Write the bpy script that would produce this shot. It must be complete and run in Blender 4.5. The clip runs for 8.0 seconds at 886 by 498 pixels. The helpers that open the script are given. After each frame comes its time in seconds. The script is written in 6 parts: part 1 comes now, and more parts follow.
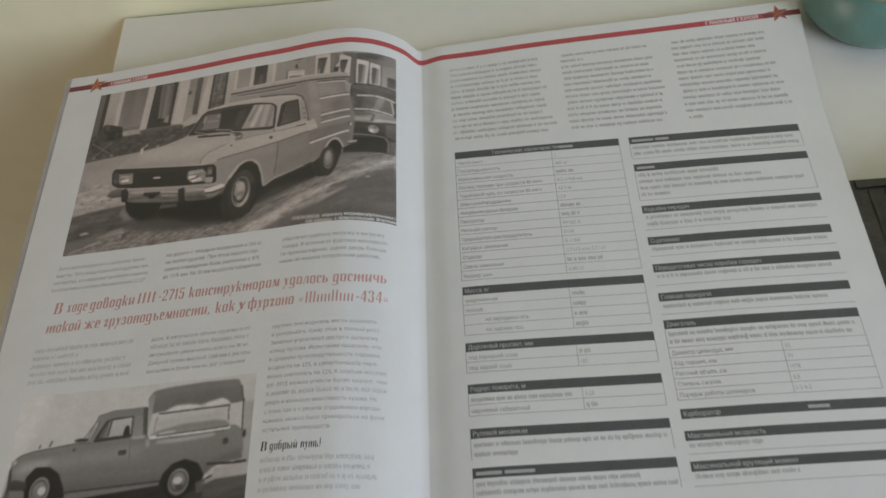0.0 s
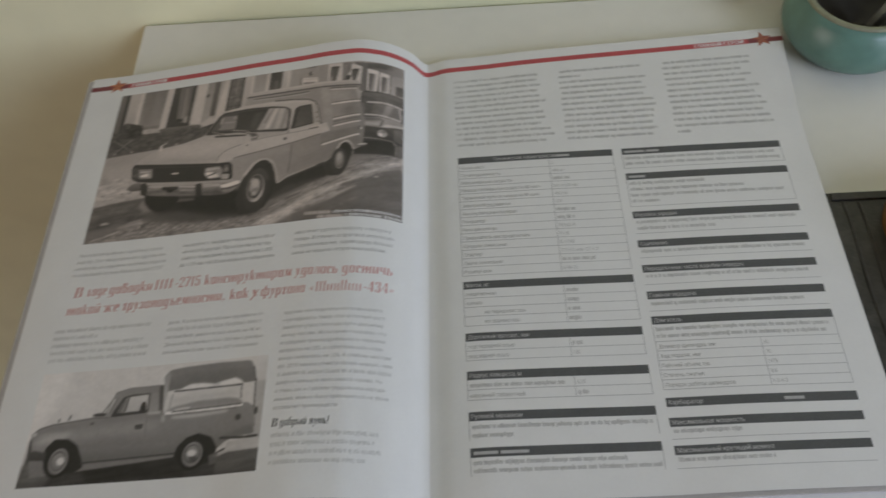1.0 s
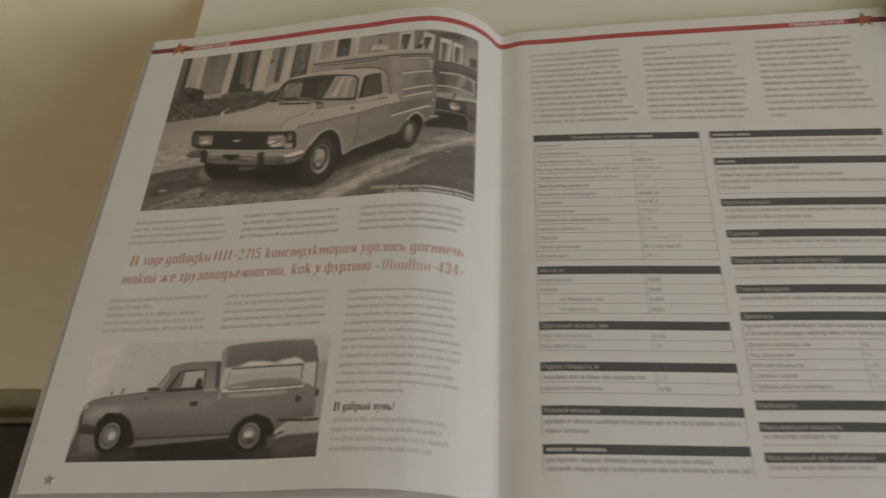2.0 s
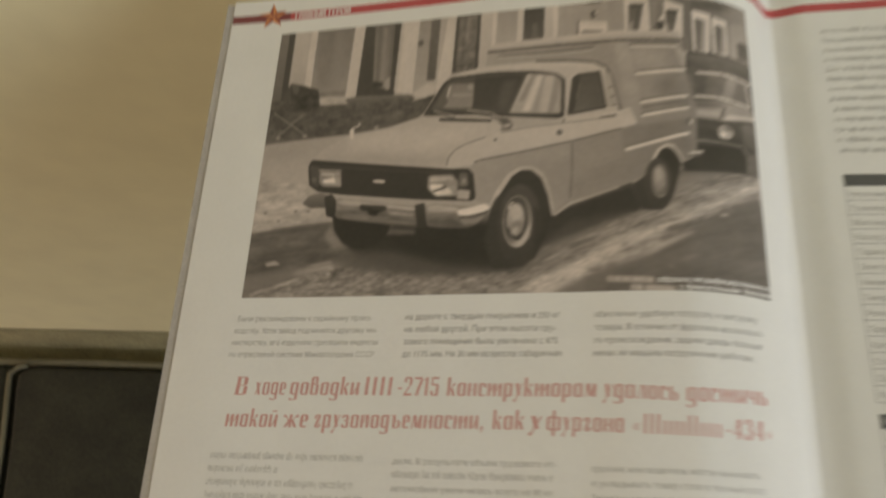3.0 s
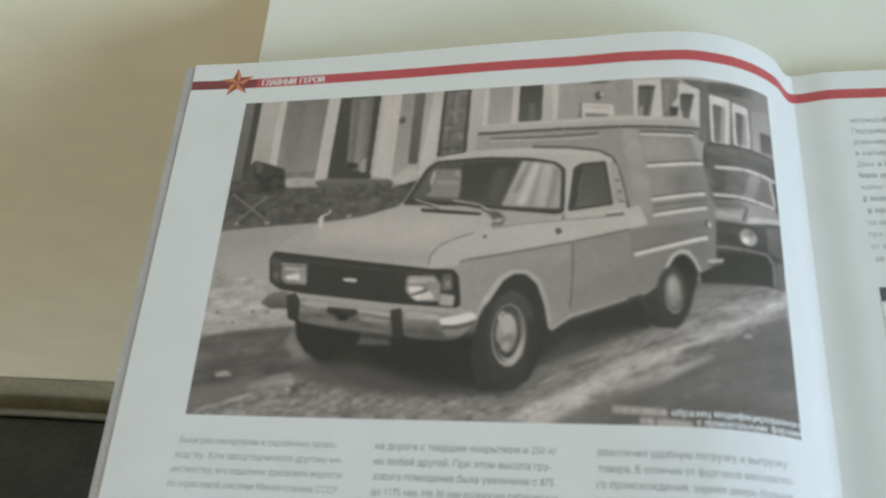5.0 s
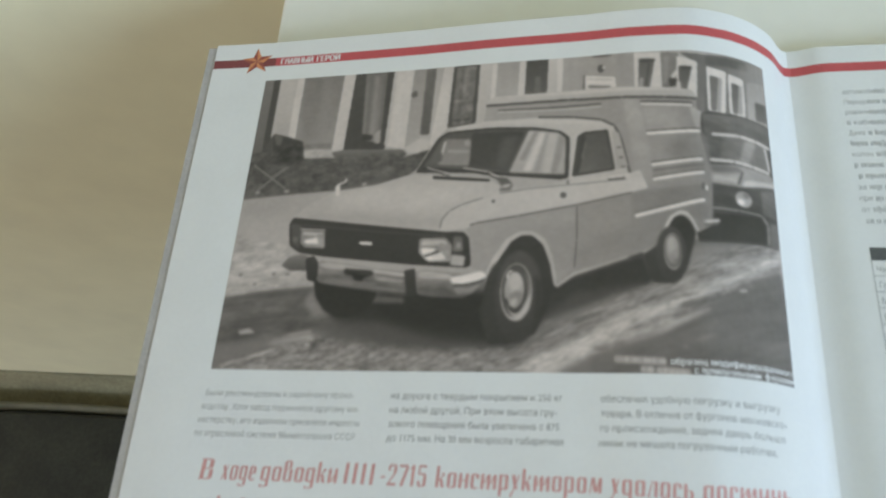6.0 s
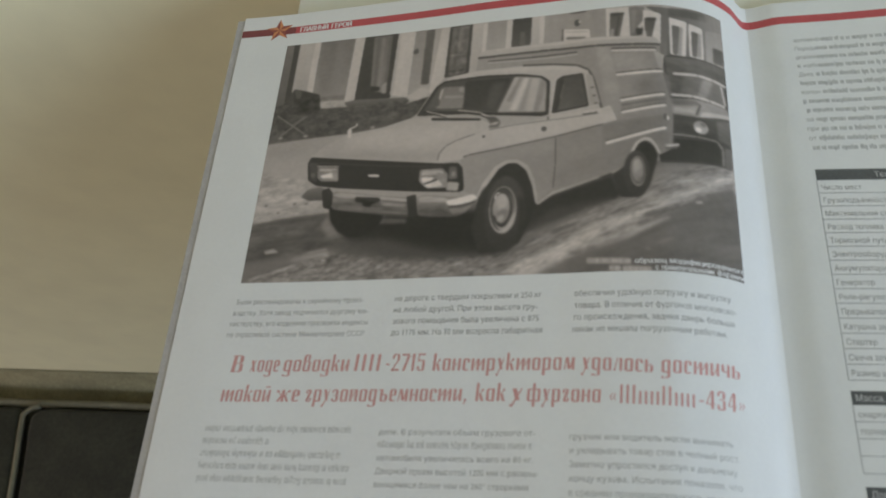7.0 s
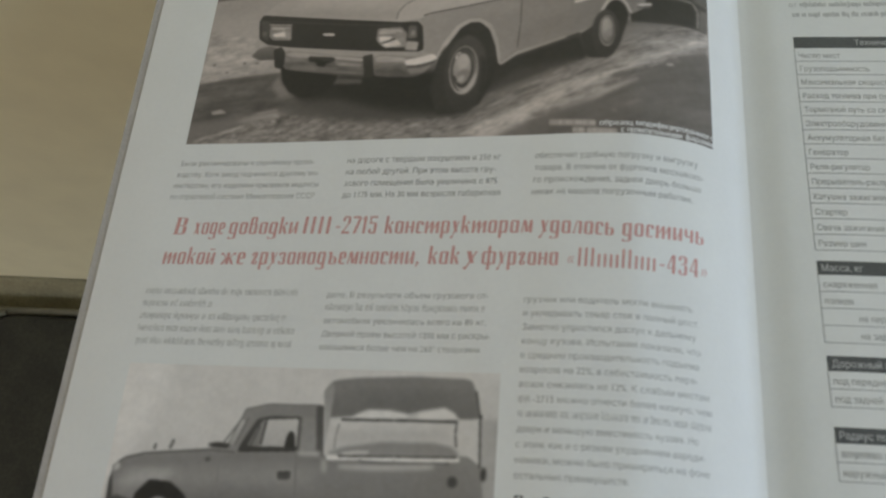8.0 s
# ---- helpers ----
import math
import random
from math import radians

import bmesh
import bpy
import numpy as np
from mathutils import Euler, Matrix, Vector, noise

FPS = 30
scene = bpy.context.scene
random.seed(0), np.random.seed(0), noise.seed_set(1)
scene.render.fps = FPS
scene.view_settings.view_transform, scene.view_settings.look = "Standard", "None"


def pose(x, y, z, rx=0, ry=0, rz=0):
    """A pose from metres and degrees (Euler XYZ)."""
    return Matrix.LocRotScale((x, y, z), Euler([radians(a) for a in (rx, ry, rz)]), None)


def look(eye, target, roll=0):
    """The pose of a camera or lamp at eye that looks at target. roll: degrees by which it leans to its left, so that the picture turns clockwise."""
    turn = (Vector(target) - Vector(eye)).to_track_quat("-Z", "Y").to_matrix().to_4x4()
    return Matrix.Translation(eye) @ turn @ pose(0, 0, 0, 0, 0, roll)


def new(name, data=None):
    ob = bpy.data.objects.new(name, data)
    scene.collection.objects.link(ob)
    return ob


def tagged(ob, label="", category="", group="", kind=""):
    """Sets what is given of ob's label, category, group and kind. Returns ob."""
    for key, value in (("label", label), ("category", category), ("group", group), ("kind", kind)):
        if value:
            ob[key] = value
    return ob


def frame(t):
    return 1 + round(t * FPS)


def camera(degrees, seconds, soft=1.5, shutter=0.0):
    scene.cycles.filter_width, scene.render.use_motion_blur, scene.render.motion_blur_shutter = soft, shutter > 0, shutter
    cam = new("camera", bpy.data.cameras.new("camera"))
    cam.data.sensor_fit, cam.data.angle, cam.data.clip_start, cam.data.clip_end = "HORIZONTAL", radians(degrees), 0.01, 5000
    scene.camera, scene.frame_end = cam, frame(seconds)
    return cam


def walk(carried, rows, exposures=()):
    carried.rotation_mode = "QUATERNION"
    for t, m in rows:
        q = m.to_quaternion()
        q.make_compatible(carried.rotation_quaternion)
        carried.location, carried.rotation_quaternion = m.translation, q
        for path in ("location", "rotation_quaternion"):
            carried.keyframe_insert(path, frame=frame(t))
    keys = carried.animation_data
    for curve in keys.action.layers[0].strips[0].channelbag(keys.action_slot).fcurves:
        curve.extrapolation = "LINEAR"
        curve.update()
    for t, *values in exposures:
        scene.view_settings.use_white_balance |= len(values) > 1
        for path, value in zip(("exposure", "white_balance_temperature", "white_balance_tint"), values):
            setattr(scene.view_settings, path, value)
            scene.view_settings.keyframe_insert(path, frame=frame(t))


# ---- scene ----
cam = camera(54.22, 8.0, soft=1.5, shutter=0.5)
# a small phone lens, focused on the spread from arm's length
cam.data.dof.use_dof = True
cam.data.dof.focus_distance = 0.44
cam.data.dof.aperture_fstop = 17.0
PATH = [
    (0, (0.0363, -0.3556, 0.3703), (0.0109, -0.1498, 0.0282), -10.11),
    (0.5, (0.0405, -0.3757, 0.3810), (0.0209, -0.1657, 0.0411), -8.84),
    (0.8, (0.0334, -0.3795, 0.3810), (0.0242, -0.1629, 0.0448), -5.92),
    (1, (0.0276, -0.3838, 0.3846), (0.0101, -0.1662, 0.0494), -6.45),
    (1.2, (0.0245, -0.3875, 0.3859), (-0.0002, -0.1710, 0.0505), -7.40),
    (2.3, (-0.0175, -0.3471, 0.3518), (-0.0602, -0.1437, 0.0101), -8.54),
    (2.5, (-0.0467, -0.3097, 0.3416), (-0.0990, -0.1169, -0.0050), -10.49),
    (2.7, (-0.0645, -0.2696, 0.3181), (-0.1183, -0.0866, -0.0334), -12.12),
    (3, (-0.0845, -0.2156, 0.2791), (-0.1299, -0.0675, -0.0897), -15.17),
    (3.2, (-0.1018, -0.2032, 0.2577), (-0.1254, -0.0644, -0.1167), -8.02),
    (3.5, (-0.0884, -0.1798, 0.2586), (-0.1298, -0.0261, -0.1083), -14.14),
    (3.7, (-0.0898, -0.1733, 0.2588), (-0.1295, -0.0098, -0.1041), -12.85),
    (4, (-0.0876, -0.1751, 0.2532), (-0.1249, -0.0094, -0.1089), -10.91),
    (4.5, (-0.0900, -0.1777, 0.2509), (-0.1261, -0.0154, -0.1130), -9.60),
    (6, (-0.0886, -0.1973, 0.2597), (-0.1290, -0.0323, -0.1024), -10.94),
    (6.5, (-0.0875, -0.2313, 0.2671), (-0.1368, -0.0616, -0.0918), -12.74),
    (7, (-0.0725, -0.2465, 0.2797), (-0.1265, -0.0699, -0.0751), -14.64),
    (7.2, (-0.0729, -0.2504, 0.2739), (-0.1155, -0.0789, -0.0849), -12.02),
    (7.5, (-0.0685, -0.2593, 0.2636), (-0.1164, -0.1035, -0.1017), -13.84),
    (8, (-0.0657, -0.2607, 0.2570), (-0.1098, -0.1120, -0.1118), -13.00),
]
EXPOSURES = [(0, -0.60, 6590, 24), (0.5, -0.69, 6590, 24), (1.2, -0.78, 6590, 25), (2.3, -0.90, 7940, 25), (2.5, -0.80, 7940, 24), (3, -0.36, 7940, 22), (3.2, -0.48, 7990, 24), (3.5, -0.10, 6640, 18), (4, -0.06, 6490, 19), (4.5, 0.03, 6190, 18), (6, 0.06, 5940, 16), (6.5, -0.13, 6190, 19), (7, -0.36, 6290, 19), (7.5, -0.41, 6440, 19), (8, -0.46, 6440, 19)]
walk(cam, [(t, look(eye, target, roll)) for t, eye, target, roll in PATH], EXPOSURES)

# ---- light ----
world = bpy.data.worlds.new("world")
scene.world = world
world.use_nodes = True
sky = world.node_tree.nodes.new("ShaderNodeTexSky")
sky.sky_type = "NISHITA"
sky.sun_disc = False
sky.sun_elevation = radians(38)
sky.sun_rotation = radians(150)
back = world.node_tree.nodes["Background"]
back.inputs["Strength"].default_value = 0.12
world.node_tree.links.new(sky.outputs["Color"], back.inputs["Color"])


def area_light(name, m, width, height, watts, colour):
    data = bpy.data.lights.new(name, "AREA")
    data.shape, data.size, data.size_y = "RECTANGLE", width, height
    data.energy, data.color = watts, colour
    ob = new(name, data)
    ob.matrix_world = m
    return ob


# cool daylight by the east window; the warm west lamp is added fill
area_light("east_daylight", look((1.43, -1.3, 0.80), (-0.2, -0.1, 0.0)), 1.3, 1.1, 47, (0.66, 0.84, 1.0))
area_light("west_fill", look((-2.38, -1.5, 0.25), (-0.2, 0.0, -0.2)), 1.3, 1.1, 23, (1.0, 0.80, 0.68))

# ---- materials ----
def material(name, colour, rough=0.6, grain=0.06, scale=60.0, bump=0.0, bump_scale=200.0, metal=0.0, coat=0.0, stain=0.0, sheen=0.0):
    """A surface with fine grain and broad stains in its colour, and fine relief."""
    m = bpy.data.materials.new(name)
    m.use_nodes = True
    n, l = m.node_tree.nodes, m.node_tree.links
    b = n["Principled BSDF"]
    b.inputs["Roughness"].default_value, b.inputs["Metallic"].default_value = rough, metal
    b.inputs["Coat Weight"].default_value, b.inputs["Coat Roughness"].default_value = coat, 0.25
    b.inputs["Sheen Weight"].default_value = sheen
    co = n.new("ShaderNodeTexCoord")
    fine, broad = n.new("ShaderNodeTexNoise"), n.new("ShaderNodeTexNoise")
    fine.inputs["Scale"].default_value, broad.inputs["Scale"].default_value = scale, scale / 12
    fine.inputs["Detail"].default_value, broad.inputs["Detail"].default_value = 4, 3
    add = n.new("ShaderNodeMath")
    add.operation = "MULTIPLY_ADD"
    ramp = n.new("ShaderNodeMapRange")
    ramp.inputs["From Min"].default_value, ramp.inputs["From Max"].default_value = 0.3, 0.7
    ramp.inputs["To Min"].default_value, ramp.inputs["To Max"].default_value = 1 - grain, 1 + grain
    wide = n.new("ShaderNodeMapRange")
    wide.inputs["From Min"].default_value, wide.inputs["From Max"].default_value = 0.35, 0.65
    wide.inputs["To Min"].default_value, wide.inputs["To Max"].default_value = 1 - stain, 1 + stain * 0.4
    mul, mix = n.new("ShaderNodeMath"), n.new("ShaderNodeMix")
    mul.operation = "MULTIPLY"
    mix.data_type, mix.blend_type = "RGBA", "MULTIPLY"
    mix.inputs["Factor"].default_value = 1.0
    mix.inputs["A"].default_value = (*colour, 1)
    for tex in (fine, broad):
        l.new(co.outputs["Object"], tex.inputs["Vector"])
    l.new(fine.outputs["Fac"], ramp.inputs["Value"])
    l.new(broad.outputs["Fac"], wide.inputs["Value"])
    l.new(ramp.outputs["Result"], mul.inputs[0])
    l.new(wide.outputs["Result"], mul.inputs[1])
    l.new(mul.outputs["Value"], mix.inputs["B"])
    l.new(mix.outputs["Result"], b.inputs["Base Color"])
    n.remove(add)
    if bump:
        tex, bp = n.new("ShaderNodeTexNoise"), n.new("ShaderNodeBump")
        tex.inputs["Scale"].default_value, tex.inputs["Detail"].default_value = bump_scale, 5
        bp.inputs["Strength"].default_value, bp.inputs["Distance"].default_value = bump, 0.001
        l.new(co.outputs["Object"], tex.inputs["Vector"])
        l.new(tex.outputs["Fac"], bp.inputs["Height"])
        l.new(bp.outputs["Normal"], b.inputs["Normal"])
    return m


PAPER = material("coated_paper", (0.74, 0.735, 0.72), 0.42, 0.012, 700, 0.03, 900, stain=0.02)
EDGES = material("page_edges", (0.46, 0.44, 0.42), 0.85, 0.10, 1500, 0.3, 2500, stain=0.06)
RED = material("red_ink", (0.50, 0.075, 0.085), 0.40, 0.05, 900, stain=0.06)
DEEP_RED = material("deep_red_ink", (0.22, 0.045, 0.05), 0.40, 0.05, 900, stain=0.05)
HEADLINE = material("headline_red_ink", (0.60, 0.31, 0.29), 0.45, 0.06, 900)
BLACK_INK = material("black_ink", (0.088, 0.091, 0.095), 0.38, 0.10, 900, stain=0.08)
TEXT_INK = material("text_ink", (0.33, 0.325, 0.32), 0.5, 0.20, 1600)
FAINT_INK = material("small_text_ink", (0.50, 0.495, 0.485), 0.5, 0.22, 1500)
SOFT_INK = material("soft_text_ink", (0.43, 0.425, 0.415), 0.5, 0.22, 1500)
PALE_INK = material("pale_text_ink", (0.61, 0.605, 0.59), 0.5, 0.22, 1500)
RULE_INK = material("rule_ink", (0.38, 0.38, 0.38), 0.5, 0.05, 900)
WHITE_INK = material("knocked_out_white", (0.74, 0.72, 0.71), 0.45, 0.05, 900)
STAR_LIGHT = material("star_orange", (0.62, 0.24, 0.10), 0.42, 0.05, 900)
TITLE_INK = material("grey_title_type", (0.42, 0.415, 0.41), 0.45, 0.10, 900)
DULL_STAR = material("star_dull_red", (0.44, 0.15, 0.09), 0.42, 0.05, 900)
STAR_DARK = material("star_brown", (0.30, 0.07, 0.05), 0.42, 0.05, 900)
LAMINATE = material("white_laminate", (0.80, 0.775, 0.70), 0.34, 0.015, 90, 0.02, 500, stain=0.03)
BENCH_CLOTH = material("dark_woven_cloth", (0.031, 0.034, 0.022), 0.95, 0.22, 260, 0.4, 520, stain=0.30, sheen=0.15)
CARPET = material("dark_grey_carpet", (0.046, 0.045, 0.036), 0.95, 0.25, 220, 0.35, 420, stain=0.40, sheen=0.1)
SHADE_OLIVE = material("shade_olive", (0.40, 0.36, 0.205), 0.95, 0.15, 260, 0.3, 520, stain=0.2)
PALE_PIPING = material("pale_piping", (0.20, 0.195, 0.135), 0.75, 0.10, 200, 0.2, 500, stain=0.15)
TEAL = material("teal_glaze", (0.105, 0.218, 0.176), 0.36, 0.14, 70, 0.06, 60, coat=0.2, stain=0.28)
RIM_CLAY = material("bare_rim", (0.28, 0.29, 0.19), 0.55, 0.14, 200, 0.1, 200, stain=0.25)
BOWL_INSIDE = material("dark_inner_glaze", (0.035, 0.030, 0.024), 0.35, 0.10, 120)
BLACK_LEATHER = material("black_leather", (0.046, 0.042, 0.037), 0.46, 0.35, 160, 0.45, 500, stain=0.45)
TAN_LEATHER = material("tan_leather", (0.37, 0.185, 0.05), 0.5, 0.12, 160, 0.25, 600, stain=0.20)
YELLOW_PAINT = material("yellow_pencil_paint", (0.62, 0.42, 0.05), 0.35, 0.05, 200)
BLACK_PAINT = material("black_pencil_paint", (0.03, 0.03, 0.03), 0.35, 0.05, 200)
GREY_METAL = material("grey_metal", (0.36, 0.35, 0.33), 0.35, 0.05, 200, metal=0.8)
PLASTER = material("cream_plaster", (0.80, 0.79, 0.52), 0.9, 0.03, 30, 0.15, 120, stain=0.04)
# unseen walls and ceiling are darkened so less fill light bounces back
LOW_BOUNCE_PLASTER = material("low_bounce_plaster", (0.42, 0.38, 0.30), 0.9, 0.05, 30, 0.15, 120, stain=0.06)
CEILING_PAINT = material("low_bounce_ceiling", (0.62, 0.61, 0.57), 0.9, 0.02, 30, 0.1, 120)
FRAME_PAINT = material("white_window_paint", (0.78, 0.78, 0.76), 0.4, 0.02, 60)

def photo_material():
    """Coated paper printed in greys that the mesh carries point by point, with the screen's fine grain."""
    m = material("photo_print", (1, 1, 1), 0.36, 0.035, 420, stain=0.03)
    n, l = m.node_tree.nodes, m.node_tree.links
    ink = n.new("ShaderNodeVertexColor")
    ink.layer_name = "ink"
    mix = [k for k in n if k.bl_idname == "ShaderNodeMix"][0]
    l.new(ink.outputs["Color"], mix.inputs["A"])
    return m


PHOTO = photo_material()


# ---- building helpers ----
def mesh_of(name, bm):
    me = bpy.data.meshes.new(name)
    bm.to_mesh(me)
    bm.free()
    return me


def part(name, bm, mat, parent, label="", smooth=False):
    """Links a bmesh, or a mesh, as one part under a thing or another part."""
    me = mesh_of(name, bm) if isinstance(bm, bmesh.types.BMesh) else bm
    if mat is not None and not me.materials:
        me.materials.append(mat)
    if smooth:
        for p in me.polygons:
            p.use_smooth = True
    ob = new(name, me)
    ob.parent = parent
    if parent is not None:
        w = parent.matrix_basis.copy()
        if parent.parent is not None:
            w = Matrix.Identity(4)
        ob.matrix_parent_inverse = w.inverted()
    return tagged(ob, label)


def thing(name, place, label, category, group="", kind=""):
    ob = new(name)
    ob.matrix_basis = Matrix.Translation(place)
    ob.empty_display_size = 0.05
    return tagged(ob, label, category, group, kind)


def block(x0, x1, y0, y1, z0, z1, bevel=0.0, segments=2):
    bm = bmesh.new()
    bmesh.ops.create_cube(bm, size=1)
    for v in bm.verts:
        v.co = Vector(((x0 + x1) / 2 + v.co.x * (x1 - x0), (y0 + y1) / 2 + v.co.y * (y1 - y0), (z0 + z1) / 2 + v.co.z * (z1 - z0)))
    if bevel:
        bmesh.ops.bevel(bm, geom=bm.edges[:], offset=bevel, segments=segments, profile=0.5, affect="EDGES")
    return bm


def outline_block(points, z0, z1, bevel, segments=5):
    """A cushion-like slab over an outline, its upper edges rounded."""
    bm = bmesh.new()
    low = [bm.verts.new((x, y, z0)) for x, y in points]
    face = bm.faces.new(low)
    top = bmesh.ops.extrude_face_region(bm, geom=[face])
    up = [v for v in top["geom"] if isinstance(v, bmesh.types.BMVert)]
    for v in up:
        v.co.z = z1
    bmesh.ops.recalc_face_normals(bm, faces=bm.faces[:])
    edges = [e for e in bm.edges if all(v.co.z > (z0 + z1) / 2 for v in e.verts) or abs(e.verts[0].co.z - e.verts[1].co.z) > 1e-6]
    bmesh.ops.bevel(bm, geom=edges, offset=bevel, segments=segments, profile=0.5, affect="EDGES")
    return bm


def tube(points, radius, sides=8):
    """A round cord through points."""
    bm = bmesh.new()
    rings = []
    for i, p in enumerate(points):
        a, b = Vector(points[max(i - 1, 0)]), Vector(points[min(i + 1, len(points) - 1)])
        d = (b - a).normalized()
        s = d.cross(Vector((0, 0, 1)))
        s = s.normalized() if s.length > 1e-4 else Vector((1, 0, 0))
        u = s.cross(d)
        rings.append([bm.verts.new(Vector(p) + radius * (math.cos(k * math.tau / sides) * s + math.sin(k * math.tau / sides) * u)) for k in range(sides)])
    for r0, r1 in zip(rings, rings[1:]):
        for k in range(sides):
            bm.faces.new((r0[k], r0[(k + 1) % sides], r1[(k + 1) % sides], r1[k]))
    bm.faces.new(rings[0][::-1])
    bm.faces.new(rings[-1])
    bmesh.ops.recalc_face_normals(bm, faces=bm.faces[:])
    return bm


def turned(profile, sides=64, ring=False):
    """A body of revolution about z from (radius, height) pairs."""
    bm = bmesh.new()
    rings = [[bm.verts.new((r * math.cos(k * math.tau / sides), r * math.sin(k * math.tau / sides), z)) for k in range(sides)] for r, z in profile]
    for r0, r1 in zip(rings, rings[1:] + rings[:1] if ring else rings[1:]):
        for k in range(sides):
            bm.faces.new((r0[k], r0[(k + 1) % sides], r1[(k + 1) % sides], r1[k]))
    if not ring:
        bm.faces.new(rings[0][::-1])
        bm.faces.new(rings[-1])
    bmesh.ops.recalc_face_normals(bm, faces=bm.faces[:])
    return bm


def moved(bm, m):
    bm.transform(m)
    return bm


# ---- the room ----
TABLE_Z = -0.004
FLOOR_Z = -0.752
WALL_Y = 0.0575
tagged(part("floor", block(-2.4, 1.45, -2.3, WALL_Y, FLOOR_Z - 0.05, FLOOR_Z), CARPET, None), "dark grey carpeted floor", "floor", kind="structure")
tagged(part("ceiling", block(-2.4, 1.45, -2.3, WALL_Y, 1.75, 1.80), CEILING_PAINT, None), "unseen ceiling, greyed to cut bounce light", "ceiling", kind="structure")
tagged(part("wall_north", block(-2.4, 1.55, WALL_Y, WALL_Y + 0.1, FLOOR_Z, 1.75), PLASTER, None), "plain cream painted wall behind the table", "wall", kind="structure")
tagged(part("wall_south", block(-2.4, 1.55, -2.4, -2.3, FLOOR_Z, 1.75), LOW_BOUNCE_PLASTER, None), "unseen wall, darkened to beige to cut bounce light", "wall", kind="structure")
WIN_Y0, WIN_Y1 = -2.20, -0.80
# no west window is known; it is added to frame the fill lamp
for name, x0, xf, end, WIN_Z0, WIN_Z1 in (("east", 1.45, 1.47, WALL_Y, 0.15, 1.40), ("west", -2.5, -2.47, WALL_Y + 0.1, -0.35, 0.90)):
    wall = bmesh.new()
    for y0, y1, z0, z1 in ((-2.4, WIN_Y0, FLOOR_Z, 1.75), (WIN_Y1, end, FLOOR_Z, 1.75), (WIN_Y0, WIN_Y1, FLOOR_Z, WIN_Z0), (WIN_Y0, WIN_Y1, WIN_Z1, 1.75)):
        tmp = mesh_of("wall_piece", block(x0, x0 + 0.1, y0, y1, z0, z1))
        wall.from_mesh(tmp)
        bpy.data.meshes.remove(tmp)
    tagged(part("wall_" + name, wall, LOW_BOUNCE_PLASTER, None), "unseen wall with a window opening, darkened to cut bounce light", "wall", kind="structure")
    win = thing("window_1" if name == "east" else "added_west_window", (x0 + 0.05, (WIN_Y0 + WIN_Y1) / 2, WIN_Z0), "unseen white framed window around an area light", "window", kind="structure")
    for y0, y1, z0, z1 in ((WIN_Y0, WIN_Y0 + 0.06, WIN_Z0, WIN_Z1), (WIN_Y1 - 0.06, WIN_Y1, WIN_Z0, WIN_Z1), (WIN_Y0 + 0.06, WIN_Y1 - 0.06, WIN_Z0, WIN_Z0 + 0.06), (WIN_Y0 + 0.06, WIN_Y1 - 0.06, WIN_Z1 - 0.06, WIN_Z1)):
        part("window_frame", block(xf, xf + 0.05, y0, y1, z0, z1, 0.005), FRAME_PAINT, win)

# ---- the low bench beside the table ----
BENCH_Z = -0.700
bench = thing("low_bench", (-1.0, -0.25, FLOOR_Z), "low dark grey upholstered bench with pale piping by the wall", "bench")
part("base", block(-1.90, -0.215, -0.60, 0.0215, FLOOR_Z, BENCH_Z - 0.006, 0.004), BENCH_CLOTH, bench, "dark cloth-covered base")
back_edge = [(-1.895 + 1.675 * i / 40, 0.0225 + 0.0006 * math.sin(i * 1.3), BENCH_Z - 0.002 + 0.0006 * math.sin(i * 1.9)) for i in range(41)]
part("piping", tube(back_edge, 0.0056, 10), PALE_PIPING, bench, "pale piping along the back edge", True)

# an added olive cove imitates the shade where wall meets bench
COVE = ((0.0570, 0.026), (0.0562, 0.012), (0.0535, -0.002), (0.0470, -0.014), (0.0370, -0.024), (0.0225, -0.030), (0.0225, -0.042), (0.0570, -0.042))
cove = bmesh.new()
ends = [[cove.verts.new((x, y, BENCH_Z + z)) for y, z in COVE] for x in (-1.89, -0.215)]
for k in range(len(COVE)):
    cove.faces.new((ends[0][k - 1], ends[0][k], ends[1][k], ends[1][k - 1]))
cove.faces.new(ends[0])
cove.faces.new(ends[1][::-1])
bmesh.ops.recalc_face_normals(cove, faces=cove.faces[:])
part("foot_shade_cove", cove, SHADE_OLIVE, bench, "added olive cove that stands for the shade at the wall foot", True)


def seam(u):
    """The bowed edge where the two cushions meet, from the wall outwards."""
    return (-0.737 + 0.0285 * math.sin(math.pi * u * 1.15 + 0.25), 0.014 - 0.568 * u)


rim = [seam(k / 20) for k in range(21)]
wide = [(rim[0][0] + 0.036, 0.014), (rim[0][0] + 0.024, 0.011), (rim[0][0] + 0.016, 0.003)] + [(x + 0.013, y) for x, y in rim[1:]]
near_cushion = part("cushion", outline_block(wide + [(-0.235, -0.555), (-0.222, -0.54), (-0.222, 0.004), (-0.232, 0.014)], BENCH_Z - 0.012, BENCH_Z + 0.010, 0.006, 4), BENCH_CLOTH, bench, "dark grey woven cushion", True)
part("cushion", outline_block(rim[::-1] + [(-1.87, 0.014), (-1.885, 0.003), (-1.885, -0.54), (-1.87, -0.555)], BENCH_Z - 0.012, BENCH_Z + 0.010, 0.006, 4), BENCH_CLOTH, bench, "dark grey woven cushion", True)
part("piping", tube([(x - 0.010, y + 0.002, BENCH_Z + 0.0080) for x, y in wide], 0.0032, 8), PALE_PIPING, near_cushion, "pale piping on the cushion edge", True)

